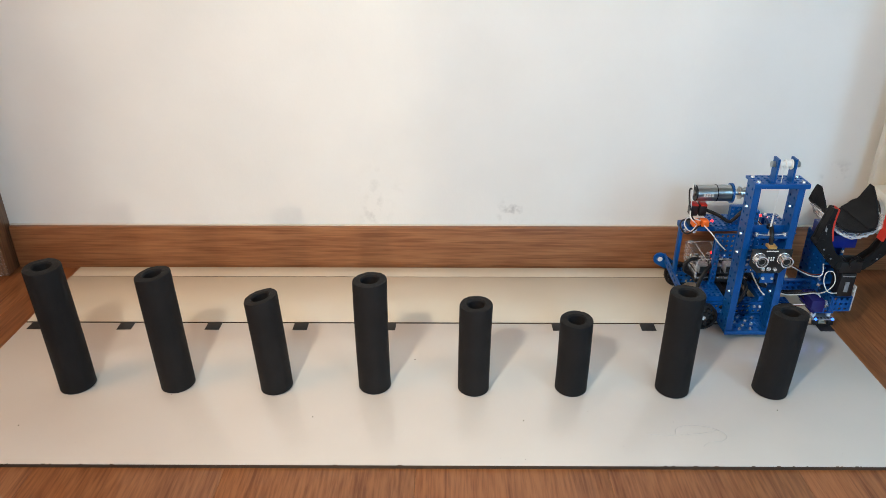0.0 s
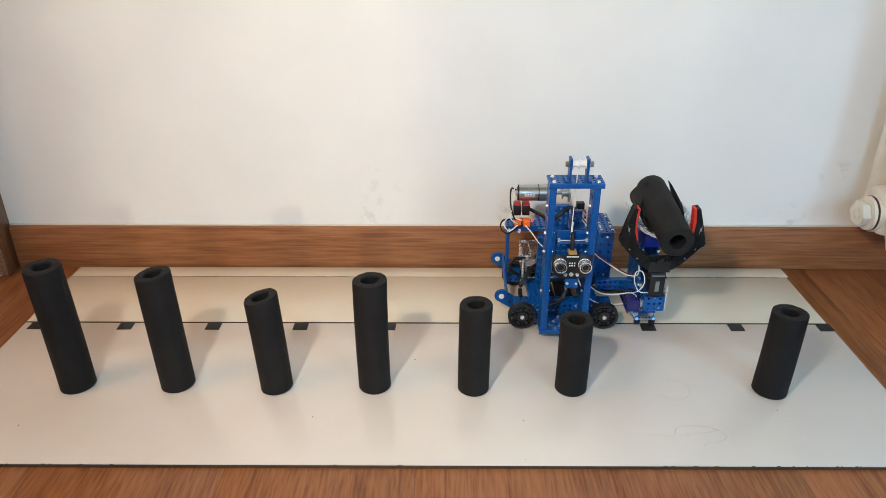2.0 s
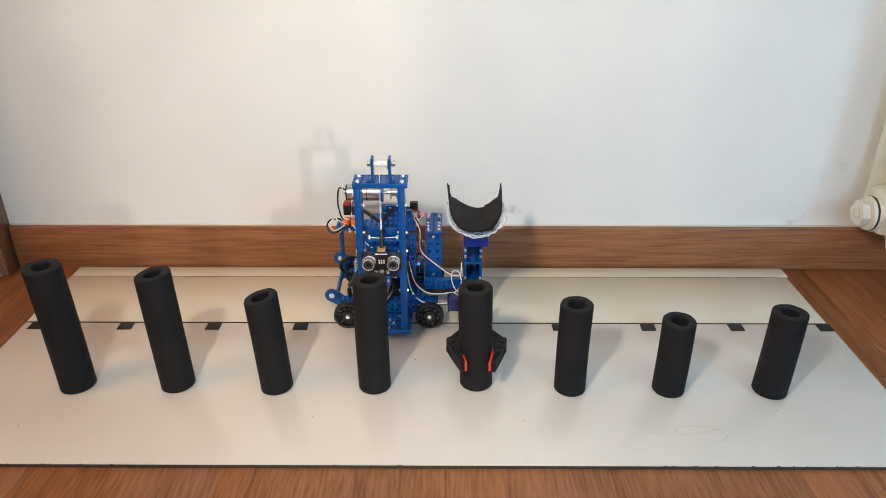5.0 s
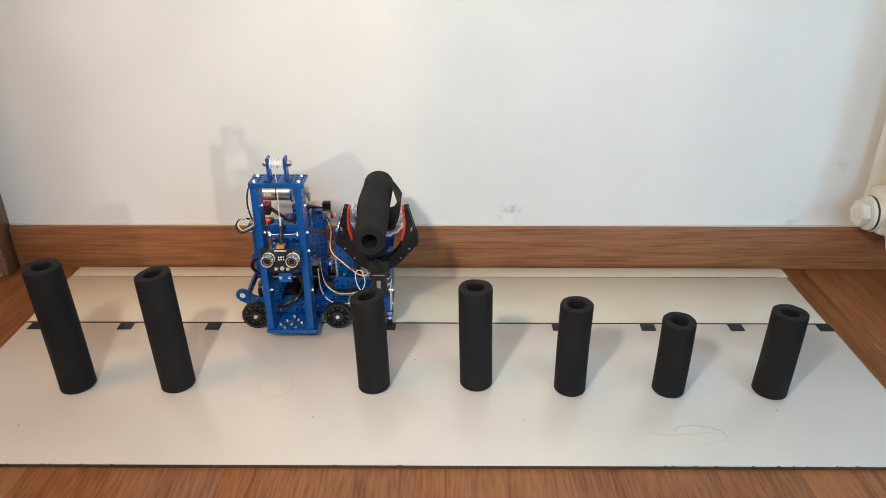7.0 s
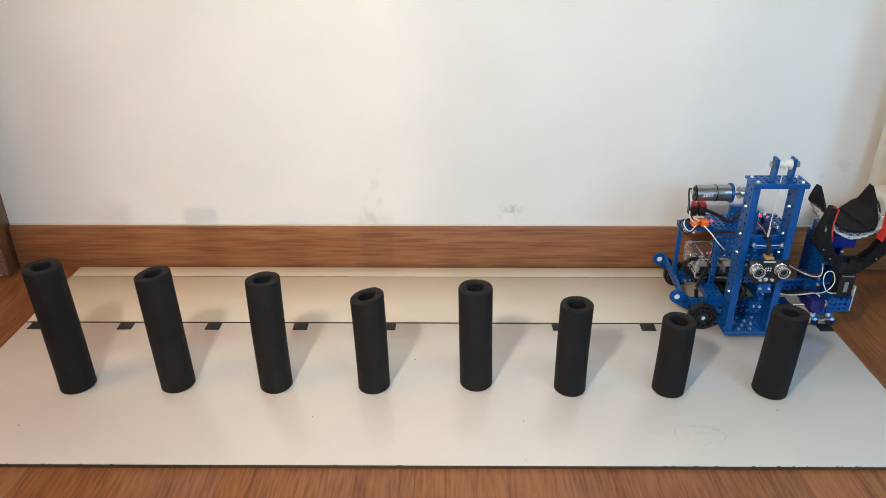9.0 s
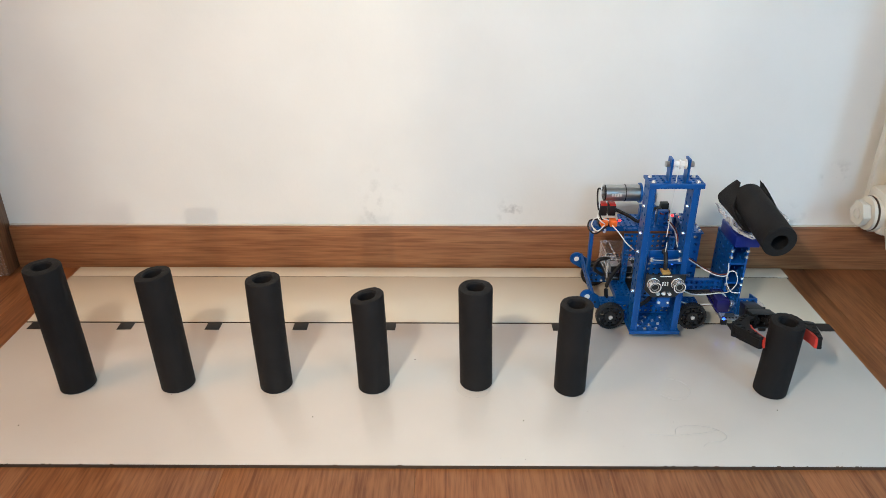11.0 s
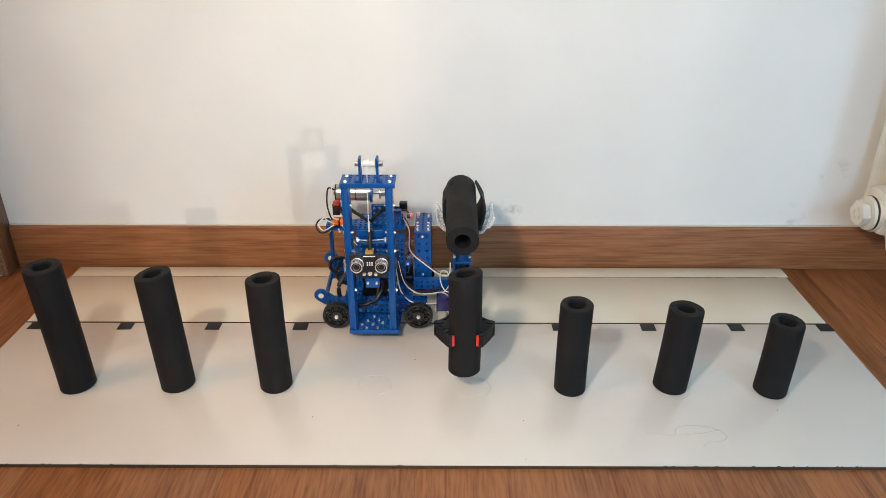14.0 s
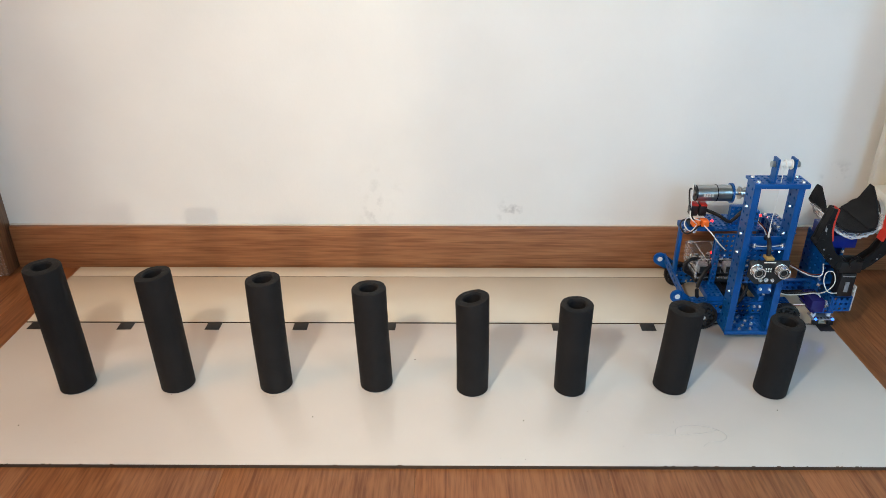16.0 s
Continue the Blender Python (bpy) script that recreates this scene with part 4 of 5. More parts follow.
def cradle(robot):
    """Half a clear bottle lined with a bent piece of foam sheet."""
    cx, cz = 0.1262, 0.1880
    bm = B()
    rnd = random.Random(2)
    n, rows, wall = 34, 8, 0.0010
    outer, inner = [], []
    for j in range(rows):
        y = -0.018 + 0.056 * j / (rows - 1)
        ro, ri = [], []
        for i in range(n + 1):
            a = math.radians(196 + 148 * i / n)
            rad = 0.0392 + 0.0009 * math.sin(i * 1.9 + j) + 0.0016 * rnd.random() + (0.0018 if j % 2 else 0)
            ro.append(bm.verts.new((cx + rad * math.cos(a), y, cz + 0.004 + rad * 0.98 * math.sin(a))))
            ri.append(bm.verts.new((cx + (rad - wall) * math.cos(a), y, cz + 0.004 + (rad - wall) * 0.98 * math.sin(a))))
        outer.append(ro)
        inner.append(ri)
    for j in range(rows - 1):
        for i in range(n):
            bm.faces.new((outer[j][i], outer[j][i + 1], outer[j + 1][i + 1], outer[j + 1][i]))
            bm.faces.new((inner[j][i], inner[j + 1][i], inner[j + 1][i + 1], inner[j][i + 1]))
    for i in range(n):
        bm.faces.new((outer[0][i], inner[0][i], inner[0][i + 1], outer[0][i + 1]))
        bm.faces.new((outer[-1][i], outer[-1][i + 1], inner[-1][i + 1], inner[-1][i]))
    for j in range(rows - 1):
        bm.faces.new((outer[j][0], outer[j + 1][0], inner[j + 1][0], inner[j][0]))
        bm.faces.new((outer[j][n], inner[j][n], inner[j + 1][n], outer[j + 1][n]))
    shell = bm
    bm = B()
    for y in (-0.018, -0.0165, -0.012, -0.005, 0.005, 0.016, 0.038):
        pts = []
        for i in range(27):
            a = math.radians(197 + 146 * i / 26)
            rad = 0.0400 + 0.0030 * rnd.random()
            pts.append((cx + rad * math.cos(a), y + 0.0030 * (rnd.random() - 0.5), cz + 0.004 + rad * 0.98 * math.sin(a)))
        sweep(bm, pts, 0.0011, 6, 0, 2)
    for a in (200, 211, 222, 318, 329, 340):
        c, s = math.cos(math.radians(a)), math.sin(math.radians(a))
        sweep(bm, [(cx + 0.0415 * c, y, cz + 0.004 + 0.0407 * s + 0.0008 * rnd.random()) for y in (-0.018, -0.004, 0.010, 0.024, 0.038)], 0.0008, 5, 0, 2)
    part("bottle_ribs", bm, RIM, robot, "glinting ribs of the clear bottle")
    bm = shell
    b = part("bottle_half", bm, CLEAR, robot, "crinkled clear plastic bottle half")
    b.visible_shadow = False
    flaps = []
    for name, u0, u1, hinge in (("foam_liner", 0.27, 0.73, None), ("foam_flap", 0.0, 0.27, -1), ("foam_flap", 0.655, 1.0, 1)):
        org = Vector((0, 0, 0))
        if hinge:
            a = math.radians(171 + 198 * (0.27 if hinge < 0 else 0.70))
            org = Vector((cx + 0.026 * math.cos(a), 0, cz + 0.005 + 0.026 * math.sin(a)))
        bm = B()
        n, rows = 16, 8
        A, C = [], []
        for j in range(rows):
            v = j / (rows - 1)
            ra, rc = [], []
            for i in range(n + 1):
                u = u0 + (u1 - u0) * i / n
                lip = abs(2 * u - 1)
                # the front edge runs back towards the two upright horns
                y0 = -0.024 + 0.046 * max(0, (lip - 0.45) / 0.55) ** 1.3 + 0.004 * max(0, lip - 0.9) / 0.1
                y1 = 0.060 + 0.004 * math.sin(7 * u) - 0.026 * max(0, (lip - 0.62) / 0.38) ** 1.5
                a = math.radians(171 + 198 * u)
                rad = 0.0242 + 0.0140 * lip ** 2 + 0.001 * math.sin(9 * u + 3 * v) - (0.0020 if hinge == 1 else 0)
                y = y0 + (y1 - y0) * v
                x, z = cx + rad * math.cos(a) * (1.04 + 0.05 * v), cz + 0.0005 + rad * math.sin(a)
                if lip > 0.8:
                    z += 0.082 * (lip - 0.8)
                    x -= (0.020 if hinge == 1 else -0.008) * (lip - 0.8)
                th = 0.0036 * (1 - 0.6 * max(0, lip - 0.6) / 0.4)
                ra.append(bm.verts.new(Vector((x, y, z)) - org))
                rc.append(bm.verts.new(Vector((x + th * math.cos(a), y, z + th * math.sin(a))) - org))
            A.append(ra)
            C.append(rc)
        for j in range(rows - 1):
            for i in range(n):
                bm.faces.new((A[j][i], A[j + 1][i], A[j + 1][i + 1], A[j][i + 1]))
                bm.faces.new((C[j][i], C[j][i + 1], C[j + 1][i + 1], C[j + 1][i]))
            bm.faces.new((A[j][0], C[j][0], C[j + 1][0], A[j + 1][0]))
            bm.faces.new((A[j][n], A[j + 1][n], C[j + 1][n], C[j][n]))
        for i in range(n):
            bm.faces.new((A[0][i], A[0][i + 1], C[0][i + 1], C[0][i]))
            bm.faces.new((A[-1][i], C[-1][i], C[-1][i + 1], A[-1][i + 1]))
        ob = part(name, bm, FOAM, robot, "bent black foam sheet liner", Matrix.Translation(org))
        if hinge:
            flaps.append((ob, tuple(org), hinge))
    return flaps


def wires(robot):
    W = [
        ("white", 0.0009, WHITE, [(-0.066, 0.056, 0.138), (-0.074, 0.048, 0.146), (-0.079, 0.052, 0.152), (-0.074, 0.070, 0.160), (-0.070, 0.084, 0.190), (-0.066, 0.086, 0.186)]),
        ("white", 0.0009, WHITE, [(-0.055, 0.055, 0.136), (-0.046, 0.046, 0.128), (-0.036, 0.038, 0.116), (-0.024, 0.040, 0.104)]),
        ("white", 0.0009, WHITE, [(-0.067, 0.055, 0.136), (-0.080, 0.040, 0.134), (-0.088, 0.046, 0.142), (-0.078, 0.062, 0.146), (-0.060, 0.060, 0.142)]),
        ("black", 0.0013, BLACK, [(-0.068, 0.086, 0.180), (-0.076, 0.080, 0.184), (-0.077, 0.068, 0.165), (-0.072, 0.062, 0.146), (-0.066, 0.060, 0.140)]),
        ("black", 0.0013, BLACK, [(-0.062, 0.056, 0.135), (-0.082, 0.044, 0.128), (-0.092, 0.048, 0.136), (-0.088, 0.058, 0.143), (-0.074, 0.064, 0.142)]),
        ("black", 0.0032, BLACK, [(-0.034, 0.054, 0.072), (-0.046, 0.040, 0.068), (-0.060, 0.026, 0.052), (-0.060, 0.022, 0.034), (-0.052, 0.030, 0.024)]),
        ("black", 0.0030, BLACK, [(-0.050, 0.060, 0.078), (-0.070, 0.050, 0.082), (-0.076, 0.050, 0.066), (-0.062, 0.050, 0.055)]),
        ("black", 0.0030, BLACK, [(-0.010, 0.030, 0.075), (0.006, 0.014, 0.058), (-0.002, 0.004, 0.040), (-0.018, -0.004, 0.034), (-0.030, 0.004, 0.026)]),
        ("black", 0.0028, BLACK, [(-0.048, 0.086, 0.150), (-0.030, 0.070, 0.146), (-0.014, 0.066, 0.138), (-0.002, 0.066, 0.150), (0.012, 0.076, 0.156), (0.022, 0.092, 0.148), (0.030, 0.104, 0.140)]),
        ("black", 0.0034, BLACK, [(0.020, 0.052, 0.060), (0.040, 0.040, 0.046), (0.062, 0.028, 0.040), (0.084, 0.020, 0.044), (0.096, 0.010, 0.050)]),
        ("white", 0.0009, WHITE, [(0.034, 0.094, 0.130), (0.044, 0.070, 0.120), (0.046, 0.044, 0.100), (0.066, 0.026, 0.088), (0.090, 0.006, 0.080), (0.104, -0.002, 0.084), (0.106, 0.004, 0.100)]),
        ("brown", 0.0009, BROWN_CABLE, [(0.036, 0.094, 0.131), (0.046, 0.071, 0.121), (0.048, 0.045, 0.101), (0.067, 0.027, 0.0895), (0.091, 0.007, 0.0815), (0.1055, -0.001, 0.0855)]),
        ("white", 0.0010, WHITE, [(0.028, 0.050, 0.078), (0.038, 0.020, 0.058), (0.056, 0.004, 0.050), (0.076, -0.006, 0.054), (0.094, -0.016, 0.062), (0.104, -0.014, 0.052), (0.100, -0.008, 0.030), (0.108, -0.003, 0.014)]),
        ("white", 0.0010, WHITE, [(0.024, 0.048, 0.066), (0.032, 0.018, 0.046), (0.048, 0.002, 0.036), (0.070, -0.004, 0.036), (0.088, -0.010, 0.040)]),
        ("brown", 0.0010, BROWN_CABLE, [(0.025, 0.049, 0.064), (0.033, 0.019, 0.0445), (0.049, 0.003, 0.0345), (0.071, -0.003, 0.0345), (0.088, -0.009, 0.0385)]),
        ("black", 0.0012, BLACK, [(0.029, 0.050, 0.080), (0.039, 0.021, 0.060), (0.057, 0.005, 0.052), (0.077, -0.005, 0.056), (0.095, -0.014, 0.064)]),
        ("white", 0.0007, WHITE, [(0.088, -0.012, 0.060), (0.098, -0.030, 0.072), (0.105, -0.036, 0.090), (0.101, -0.034, 0.106), (0.093, -0.031, 0.104), (0.092, -0.032, 0.090), (0.099, -0.036, 0.076), (0.112, -0.036, 0.074)]),
        ("brown", 0.0012, BROWN_CABLE, [(0.016, 0.080, 0.150), (0.024, 0.074, 0.146), (0.036, 0.090, 0.146), (0.042, 0.097, 0.138)]),
    ]
    for name, r, mt, pts in W:
        bm = B()
        sweep(bm, pts, r, 6)
        part("wire", bm, mt, robot, f"loose {name} wire")


def gripper(robot):
    """The arm, drawn upright from its shoulder, with two claws."""
    bm = B()
    plate(bm, at_plate(-0.012, -0.0085, -0.006, "x", "z"), 3, 3, 0.008, 0.002, 0.0022)
    for x in (-0.0145, 0.0125):
        plate(bm, at_plate(x, -0.0105, -0.006, "y", "z"), 3, 3, 0.008, 0.002, 0.0022)
    plate(bm, at_plate(-0.012, -0.0105, 0.0165, "x", "y"), 3, 3, 0.008, 0.002, 0.0022)
    arm = part("gripper_arm", bm, BLUE, robot, "swinging gripper arm", pose(*PIVOT))
    bm = B()
    box(bm, -0.0105, 0.0105, -0.012, 0.010, 0.0190, 0.0560, 0.0012, 0)
    box(bm, -0.0140, 0.0140, -0.006, 0.010, 0.0440, 0.0465, 0.0004, 0)
    box(bm, -0.0028, 0.0028, -0.0131, -0.0121, 0.0270, 0.0430, 0.0003, 1)
    box(bm, -0.0085, 0.0085, -0.0126, -0.0121, 0.0510, 0.0525, 0, 1)
    part("servo", bm, [BLACK, GREY_PCB], arm, "black gripper servo motor")
    bm = B()
    box(bm, 0.0150, 0.0172, -0.010, 0.010, -0.006, 0.0340, 0.0008, 1)
    for z in (0.002, 0.024):
        cyl(bm, (0.0130, -0.004, z), (0.0190, -0.004, z), 0.0021, 10, mi=0)
    part("servo_horn", bm, [DULL_STEEL, RIM], arm, "clear horn with steel screws")
    bm = B()
    box(bm, -0.015, 0.015, -0.0112, -0.0092, 0.0565, 0.0730, 0.0008, 0)
    box(bm, -0.016, 0.016, 0.0080, 0.0100, 0.0540, 0.0740, 0.0008, 0)
    for x in (-0.012, 0.012):
        ring(bm, (x, -0.001, 0.066), (0, 1, 0), 0.0085, 0.0025, 0.0065, 20)
        for k in range(16):
            box(bm, -0.0008, 0.0008, -0.003, 0.003, 0.0082, 0.0102, 0, 0, Matrix.Translation((x, -0.001, 0.066)) @ Matrix.Rotation(k * math.pi / 8, 4, "Y"))
    cyl(bm, (0, -0.014, 0.072), (0, -0.010, 0.072), 0.0050, 12, mi=0)
    part("gear_plate", bm, BLACK, arm, "black geared gripper plate")
    fingers = []
    for s in (-1, 1):
        piv = (s * 0.012, -0.001, 0.068)
        out = [(0.000, -0.009), (0.012, -0.001), (0.0265, 0.016), (0.0390, 0.031), (0.0402, 0.039), (0.0345, 0.058), (0.0262, 0.085), (0.0208, 0.084), (0.0240, 0.066), (0.0235, 0.052), (0.0195, 0.036), (0.012, 0.020), (-0.001, 0.009)]
        bm = B()
        for y0, y1 in ((-0.0085, -0.0045), (0.0035, 0.0075)):
            prism(bm, [(s * x, z) for x, z in out], y0, y1, 0, 0.0006)
        prism(bm, [(s * x, z) for x, z in [(0.0385, 0.037), (0.0345, 0.057), (0.0262, 0.0845), (0.0215, 0.083), (0.0265, 0.060), (0.030, 0.038)]], -0.0045, 0.0035, 0)
        pad = [(0.0208, 0.0845), (0.0240, 0.066), (0.0235, 0.052), (0.0195, 0.036), (0.0165, 0.0365), (0.0203, 0.053), (0.0206, 0.066), (0.0178, 0.0835)]
        prism(bm, [(s * x, z) for x, z in pad], -0.0075, 0.0065, 1, 0.0004)
        for x, z in ((0.0, 0.0), (0.020, 0.014), (0.026, 0.022)):
            bolt(bm, (s * x, -0.0085, z), (0, -1, 0), 0.0022, 0.0016, 0)
        box(bm, min(s * 0.0300, s * 0.0325), max(s * 0.0300, s * 0.0325), -0.0092, -0.0084, 0.048, 0.061, 0.0002, 2)
        # knuckles, cross ribs and slots
        cyl(bm, (s * 0.0345, -0.0096, 0.0345), (s * 0.0345, 0.0086, 0.0345), 0.0062, 14, mi=0)
        cyl(bm, (0, -0.0100, 0), (0, 0.0090, 0), 0.0068, 14, mi=0)
        for k in range(4):
            x, z = 0.0135 + 0.0062 * k, 0.0075 + 0.0075 * k
            cyl(bm, (s * x, -0.0098, z), (s * x, 0.0088, z), 0.0026, 8, mi=0)
        for k in range(3):
            x, z = 0.0330 - 0.0036 * k, 0.050 + 0.010 * k
            cyl(bm, (s * x, -0.0094, z), (s * x, 0.0084, z), 0.0030, 8, mi=0)
        for k in range(2):
            x, z = 0.0165 + 0.012 * k, 0.011 + 0.0145 * k
            cyl(bm, (s * x, -0.0103, z), (s * x, -0.0096, z), 0.0013, 8, mi=2)
        fingers.append((part("claw", bm, [CLAW, RED, GREY_PCB], arm, "black claw with a red rubber pad", pose(*piv)), piv, s))
    return arm, fingers


floor_ob = setting()
boards()
specks()
pencil_marks()
radiator()
TUBES = [foam_tube(k) for k in range(8)]
ROBOT, CARRIAGE, ARM, FINGERS, FLAPS, WHEELS = build_robot()
planks(floor_ob)

# ---------------- motion ----------------
# where the mast stands along the boards, in seconds and metres
TRACK = [(0, 0.4604), (0.5, 0.4604), (0.6, 0.4255), (0.7, 0.3673), (0.8, 0.3316), (0.9, 0.3301), (1, 0.3265), (1.1, 0.3243), (1.2, 0.3243), (1.3, 0.2776), (1.4, 0.2054), (1.5, 0.1952), (2, 0.1952), (2.1, 0.1383), (2.2, 0.0879), (2.3, 0.0697), (2.5, 0.0697), (2.6, 0.1120), (2.7, 0.1777), (2.8, 0.1938), (3, 0.1945), (3.1, 0.1704), (3.2, 0.1047), (3.3, 0.0660), (3.4, 0.0456), (3.5, -0.0144), (3.6, -0.0590), (3.7, -0.0612), (3.8, -0.0612), (3.9, -0.0451), (4, 0.0134), (4.1, 0.0631), (4.2, 0.0653), (4.55, 0.0653), (4.8, -0.0604), (5.2, -0.0619), (5.45, -0.1959), (5.85, -0.1959), (6.15, -0.3234), (6.3, -0.3234), (6.5, -0.3227), (6.6, -0.2706), (6.7, -0.1966), (7, -0.1959), (7.1, -0.2325), (7.2, -0.3095), (7.3, -0.3168), (7.4, -0.3227), (7.5, -0.3263), (7.7, -0.3278), (7.8, -0.3146), (7.9, -0.2208), (8, -0.1475), (8.1, -0.0714), (8.2, 0.0032), (8.3, 0.0799), (8.4, 0.1471), (8.5, 0.2361), (8.6, 0.3148), (8.7, 0.3898), (8.8, 0.4590), (9.2, 0.4604), (9.35, 0.4604), (9.65, 0.3243), (10.1, 0.3243), (10.3, 0.1952), (10.6, 0.1952), (10.8, 0.3243), (11.2, 0.3243), (11.3, 0.2565), (11.4, 0.2018), (11.5, 0.1974), (11.6, 0.1923), (11.9, 0.1901), (12, 0.1894), (12.1, 0.1237), (12.2, 0.0711), (12.5, 0.0697), (12.6, 0.0163), (12.7, -0.0370), (12.8, -0.0546), (12.9, -0.0575), (13, -0.0590), (13.3, -0.0597), (13.4, -0.0904), (13.5, -0.1585), (13.6, -0.1944), (13.8, -0.1944), (13.9, -0.1519), (14, -0.0773), (14.1, -0.0721), (14.2, -0.0641), (14.3, -0.0634), (14.4, -0.0692), (14.5, -0.1519), (14.6, -0.1885), (14.7, -0.1944), (14.9, -0.1937), (15, -0.1915), (15.1, -0.1688), (15.2, -0.0802), (15.3, -0.0253), (15.4, 0.0587), (15.5, 0.1361), (15.6, 0.2127), (15.7, 0.2893), (15.8, 0.3636), (15.9, 0.4459), (16, 0.4604)]
# the arm: 1 upright, 0 lowered to the board
RISE = [(0, 1), (1.4, 1), (1.5, 0), (1.6, 0), (1.7, 1), (2.2, 1), (2.3, 0), (2.42, 0), (2.5, 0.15), (2.7, 0.15), (2.8, 0), (2.9, 0), (3.0, 0.31), (3.1, 1), (3.6, 1), (3.7, 0), (3.8, 0), (3.9, 0.15), (4.1, 0.15), (4.2, 0.0),
        (4.4, 0), (4.55, 1), (4.85, 1), (4.98, 0), (5.08, 0), (5.22, 1), (5.45, 1), (5.57, 0), (5.68, 0), (5.82, 1), (6.15, 1), (6.28, 0), (6.42, 0), (6.5, 0.15), (6.7, 0.15), (6.8, 0), (6.9, 0), (7.0, 1), (7.4, 1), (7.5, 0), (7.7, 0), (7.8, 1), (9.65, 1), (9.78, 0), (9.9, 0), (10.03, 1), (10.3, 1), (10.42, 0), (10.52, 0), (10.6, 0.15), (10.8, 0.15), (10.88, 0), (10.98, 0), (11.12, 1), (11.6, 1), (11.7, 0), (11.8, 0), (11.9, 1), (12.75, 1), (12.8, 0.85), (12.9, 0), (12.93, 0), (13.0, 0.86), (13.07, 1), (13.6, 1), (13.7, 0), (13.73, 0), (13.8, 0.15), (14.0, 0.15), (14.1, 0), (14.25, 0), (14.3, 0.1), (14.4, 1), (14.7, 1), (14.8, 0), (15.0, 0), (15.1, 1), (16, 1)]
# the claws: 0 apart, 1 closed on a tube, below 0 spread wide
GRIP = [(0, 0), (1.4, 0), (1.5, -0.3), (1.6, 1), (1.8, 1), (1.9, 0), (2.3, -0.3), (2.4, 0.2), (2.46, 1), (2.72, 1), (2.8, 0.6), (2.9, 0), (3.0, -0.5), (3.1, 0), (3.7, 0), (3.8, 1), (4.2, 1), (4.35, 0), (4.7, 0), (4.82, 1), (5.0, 1), (5.1, 0), (5.57, 0), (5.68, 1), (5.84, 1), (5.95, 0), (6.3, 0), (6.4, 0.5), (6.48, 1), (6.75, 1), (6.8, 0.7), (6.9, 0), (7.25, 0), (7.38, 1), (7.5, 1), (7.6, 0.6), (7.7, 0), (9.78, 0), (9.9, 1), (10.05, 1), (10.15, 0), (10.42, 0), (10.52, 1), (10.86, 1), (10.98, 0), (11.45, 0), (11.5, 0.2), (11.58, 1), (11.7, 1), (11.8, 0), (12.8, 0), (12.9, 1), (13.1, 1), (13.2, 0.4), (13.3, 0), (13.7, 0), (13.78, 1), (14.08, 1), (14.2, 0.3), (14.3, -0.5), (14.4, 0), (14.6, 0), (14.7, 1), (14.8, 1), (14.9, 0.4), (15.0, 0), (16, 0)]
# the cradle: 1 while a tube lies in it
LOAD = [(0, 0), (1.8, 0), (2.0, 1), (4.86, 1), (4.92, 0), (5.86, 0), (6.05, 1), (7.42, 1), (7.48, 0), (10.08, 0), (10.25, 1), (11.62, 1), (11.68, 0), (13.05, 0), (13.2, 1), (14.72, 1), (14.78, 0), (16, 0)]
# how far the carriage stands above its middle height
LIFT = [(0, 0.009), (0.1, 0.003), (0.3, -0.009), (0.5, -0.029), (0.9, -0.029), (1.0, -0.015), (1.1, -0.002), (1.4, 0), (4.2, 0), (5.6, 0.006), (6.3, 0.008), (7.1, 0.008), (7.4, 0.011), (7.7, 0.011), (8.0, 0.004), (8.3, 0), (8.6, 0), (8.7, 0.006), (8.9, 0.002), (9.0, -0.007), (9.1, -0.015), (9.3, -0.029), (11.9, -0.030), (12.0, -0.028), (12.1, -0.020), (12.2, -0.020), (12.3, -0.015), (12.4, -0.006), (12.5, -0.002), (13.1, 0), (13.5, 0.003), (13.9, 0), (15.6, 0), (15.8, -0.006), (16, -0.008)]


def lerp(table, t):
    if t <= table[0][0]:
        return table[0][1]
    for (a, x), (b, y) in zip(table, table[1:]):
        if t <= b:
            return x + (y - x) * (t - a) / (b - a)
    return table[-1][1]


def robot_at(t):
    x = lerp(TRACK, t)
    return pose(x + 0.045 * min(0.0, x + 0.2), 0, Z0)


def arm_at(t):
    return pose(*PIVOT, 90 * (1 - lerp(RISE, t)))


def claw_at(piv, s, t):
    """The claws stand a little wider apart while the arm is up and empty."""
    g = lerp(GRIP, t)
    g -= 0.30 * lerp(RISE, t) * max(0.0, min(1.0, 1.0 - g))
    return pose(piv[0] - s * 0.0105 * g, piv[1], piv[2], 0, -s * 4 * g)


GRABBED = (-0.046, 0.1335)        # where a tube's foot and axis lie between the claws, in the arm's space
LAID = (-0.074, 0.1425)           # the same once it lies in the cradle


def held(r):
    """A tube between the claws; while it is carried low it hangs nearly plumb."""
    y, z = (GRABBED[i] + (LAID[i] - GRABBED[i]) * r for i in (0, 1))
    sag = 9.0 * max(0.0, 1.0 - abs(r - 0.15) / 0.15)
    return pose(-0.003 * r, 0, z, -90 + 6.5 * r + sag) @ pose(0, 0, y)


CRADLED = pose(*PIVOT) @ held(1.0)


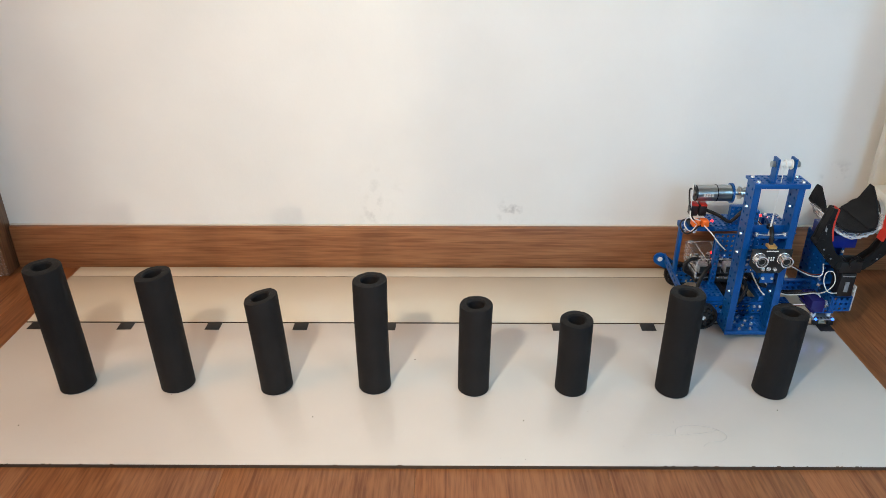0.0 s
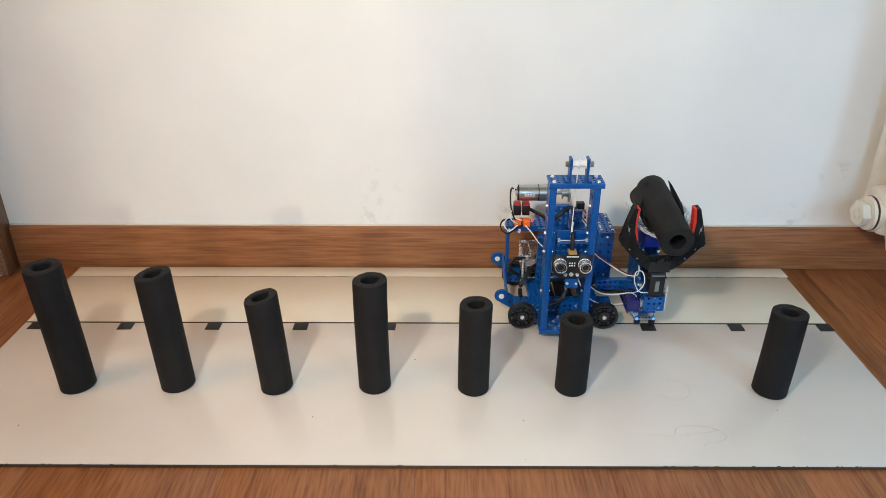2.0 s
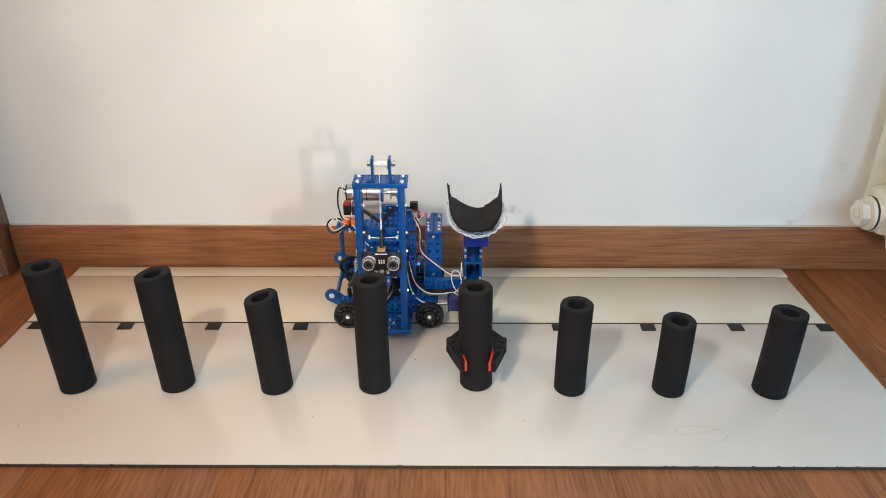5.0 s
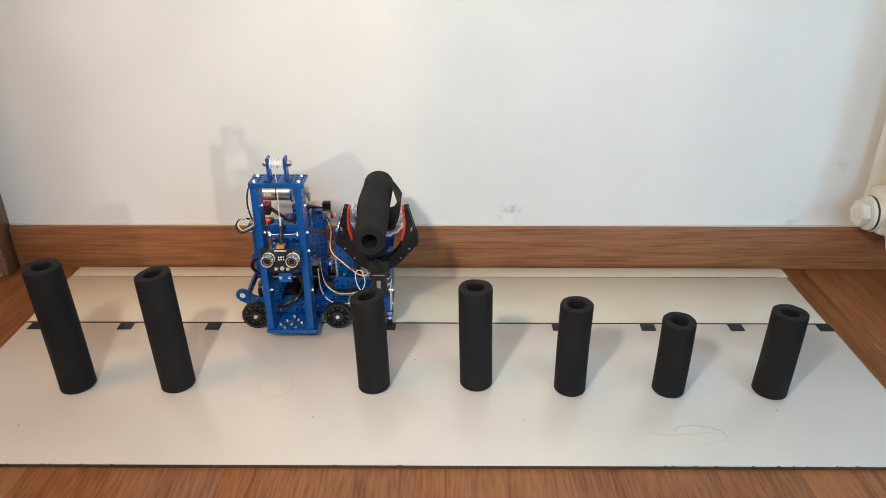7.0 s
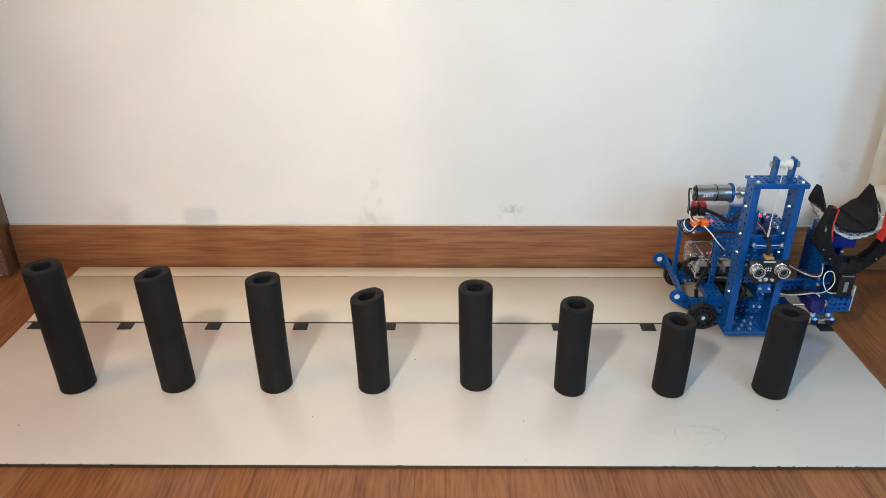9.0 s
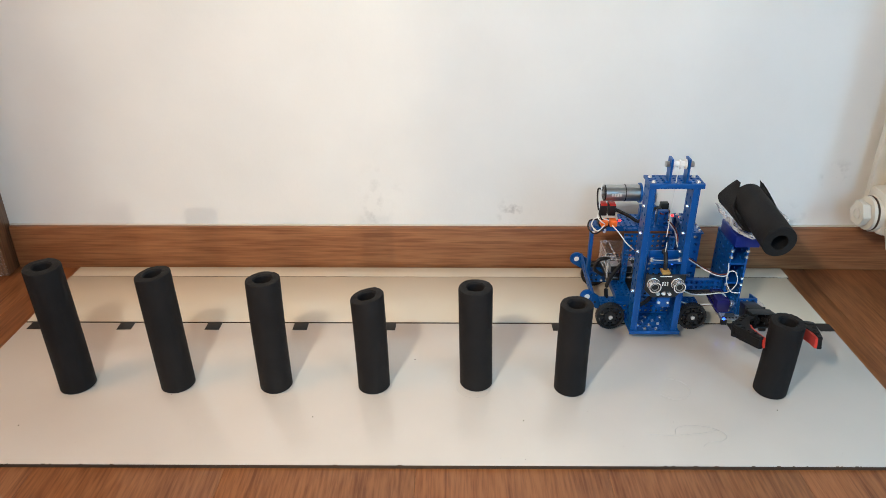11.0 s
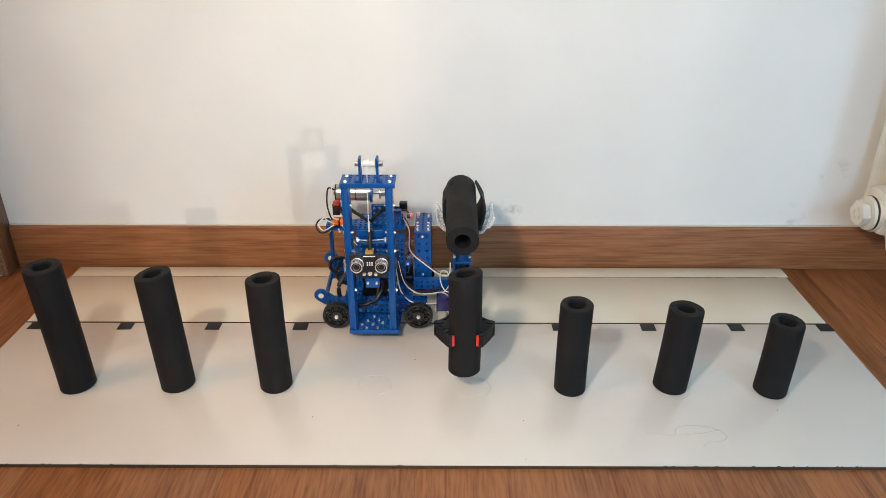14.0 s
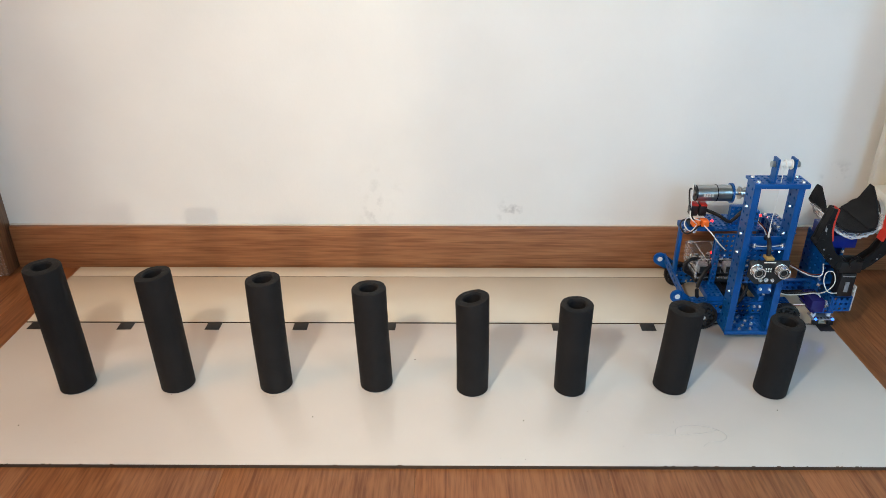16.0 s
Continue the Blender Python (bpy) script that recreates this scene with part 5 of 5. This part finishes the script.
# how each tube stands where it is set down: shift along and across, lean in degrees
STANCE = {(0, 0): (0.002, 0, -1.8), (1, 1): (0.002, 0, -1.9), (2, 2): (0.0015, 0, -3.0), (3, 3): (0, 0, 0), (4, 4): (0, 0, 0.5), (5, 5): (-0.001, 0, 0), (6, 6): (-0.001, 0, 0), (7, 7): (-0.003, 0, 1.5),
          (3, 2): (0, 0.0035, -0.4), (2, 3): (-0.001, 0, -1.5), (6, 4): (0.004, 0.0117, -1.4), (4, 5): (-0.002, 0, -0.3), (7, 6): (-0.002, 0.0068, 2.6), (5, 7): (-0.0025, 0, 1.4), (5, 6): (-0.006, 0, 0.3), (6, 3): (0.0018, 0.0047, -1.6), (2, 4): (-0.0015, 0, -1.0)}


def rest(k, slot):
    x, y = SLOTS[slot]
    dx, dy, lean = STANCE[k, slot]
    return pose(x + dx, y + dy, Z0, 0, lean, 0) @ pose(0, 0, 0, 0, 0, 40 * k)


# each tube's states: until when, and what holds it
LIVES = {
    2: [(6.42, ("rest", 2)), (6.8, ("arm",)), (13.74, ("rest", 3)), (14.1, ("arm",)), (99, ("rest", 4))],
    3: [(5.68, ("rest", 3)), (5.82, ("arm",)), (7.4, ("cradle",)), (7.5, ("arm",)), (99, ("rest", 2))],
    4: [(3.84, ("rest", 4)), (4.2, ("arm",)), (99, ("rest", 5))],
    5: [(2.44, ("rest", 5)), (2.8, ("arm",)), (10.53, ("rest", 6)), (10.88, ("arm",)), (99, ("rest", 7))],
    6: [(1.6, ("rest", 6)), (1.7, ("arm",)), (4.85, ("cradle",)), (4.98, ("arm",)), (12.92, ("rest", 4)), (13.0, ("arm",)), (14.7, ("cradle",)), (14.8, ("arm",)), (99, ("rest", 3))],
    7: [(9.9, ("rest", 7)), (10.03, ("arm",)), (11.6, ("cradle",)), (11.7, ("arm",)), (99, ("rest", 6))],
}


def tube_at(k, t):
    for until, state in LIVES[k]:
        if t <= until:
            break
    if state[0] == "rest":
        return rest(k, state[1])
    if state[0] == "cradle":
        return robot_at(t) @ CRADLED @ pose(0, 0, 0, 0, 0, 40 * k)
    return robot_at(t) @ arm_at(t) @ held(lerp(RISE, t)) @ pose(0, 0, 0, 0, 0, 40 * k)


def thinned(rows):
    """Drops rows inside a stretch where nothing moves."""
    same = lambda a, b: all(abs(x - y) < 1e-6 for r, s in zip(a, b) for x, y in zip(r, s))
    kept = [rows[0]]
    for i in range(1, len(rows) - 1):
        if not (same(rows[i][1], rows[i - 1][1]) and same(rows[i][1], rows[i + 1][1])):
            kept.append(rows[i])
    return kept + [rows[-1]]


def motions():
    times = [i / 30 for i in range(481)]
    walk(ROBOT, thinned([(t, robot_at(t)) for t in times]))
    walk(CARRIAGE, thinned([(t, pose(0.0015, 0, lerp(LIFT, t) - 0.001)) for t in times]))
    walk(ARM, thinned([(t, arm_at(t)) for t in times]))
    for claw, piv, s in FINGERS:
        walk(claw, thinned([(t, claw_at(piv, s, t)) for t in times]))
    for w, org in WHEELS:
        walk(w, thinned([(t, pose(*org, 0, math.degrees(lerp(TRACK, t) / 0.0208))) for t in times]))
    for flap, org, s in FLAPS:
        walk(flap, thinned([(t, pose(*org, 0, -s * (31 if s < 0 else 28) * lerp(LOAD, t))) for t in times]))
    for k, tube in enumerate(TUBES):
        if k in LIVES:
            walk(tube, thinned([(t, tube_at(k, t)) for t in times]))
        else:
            tube.matrix_basis = rest(k, k)


motions()
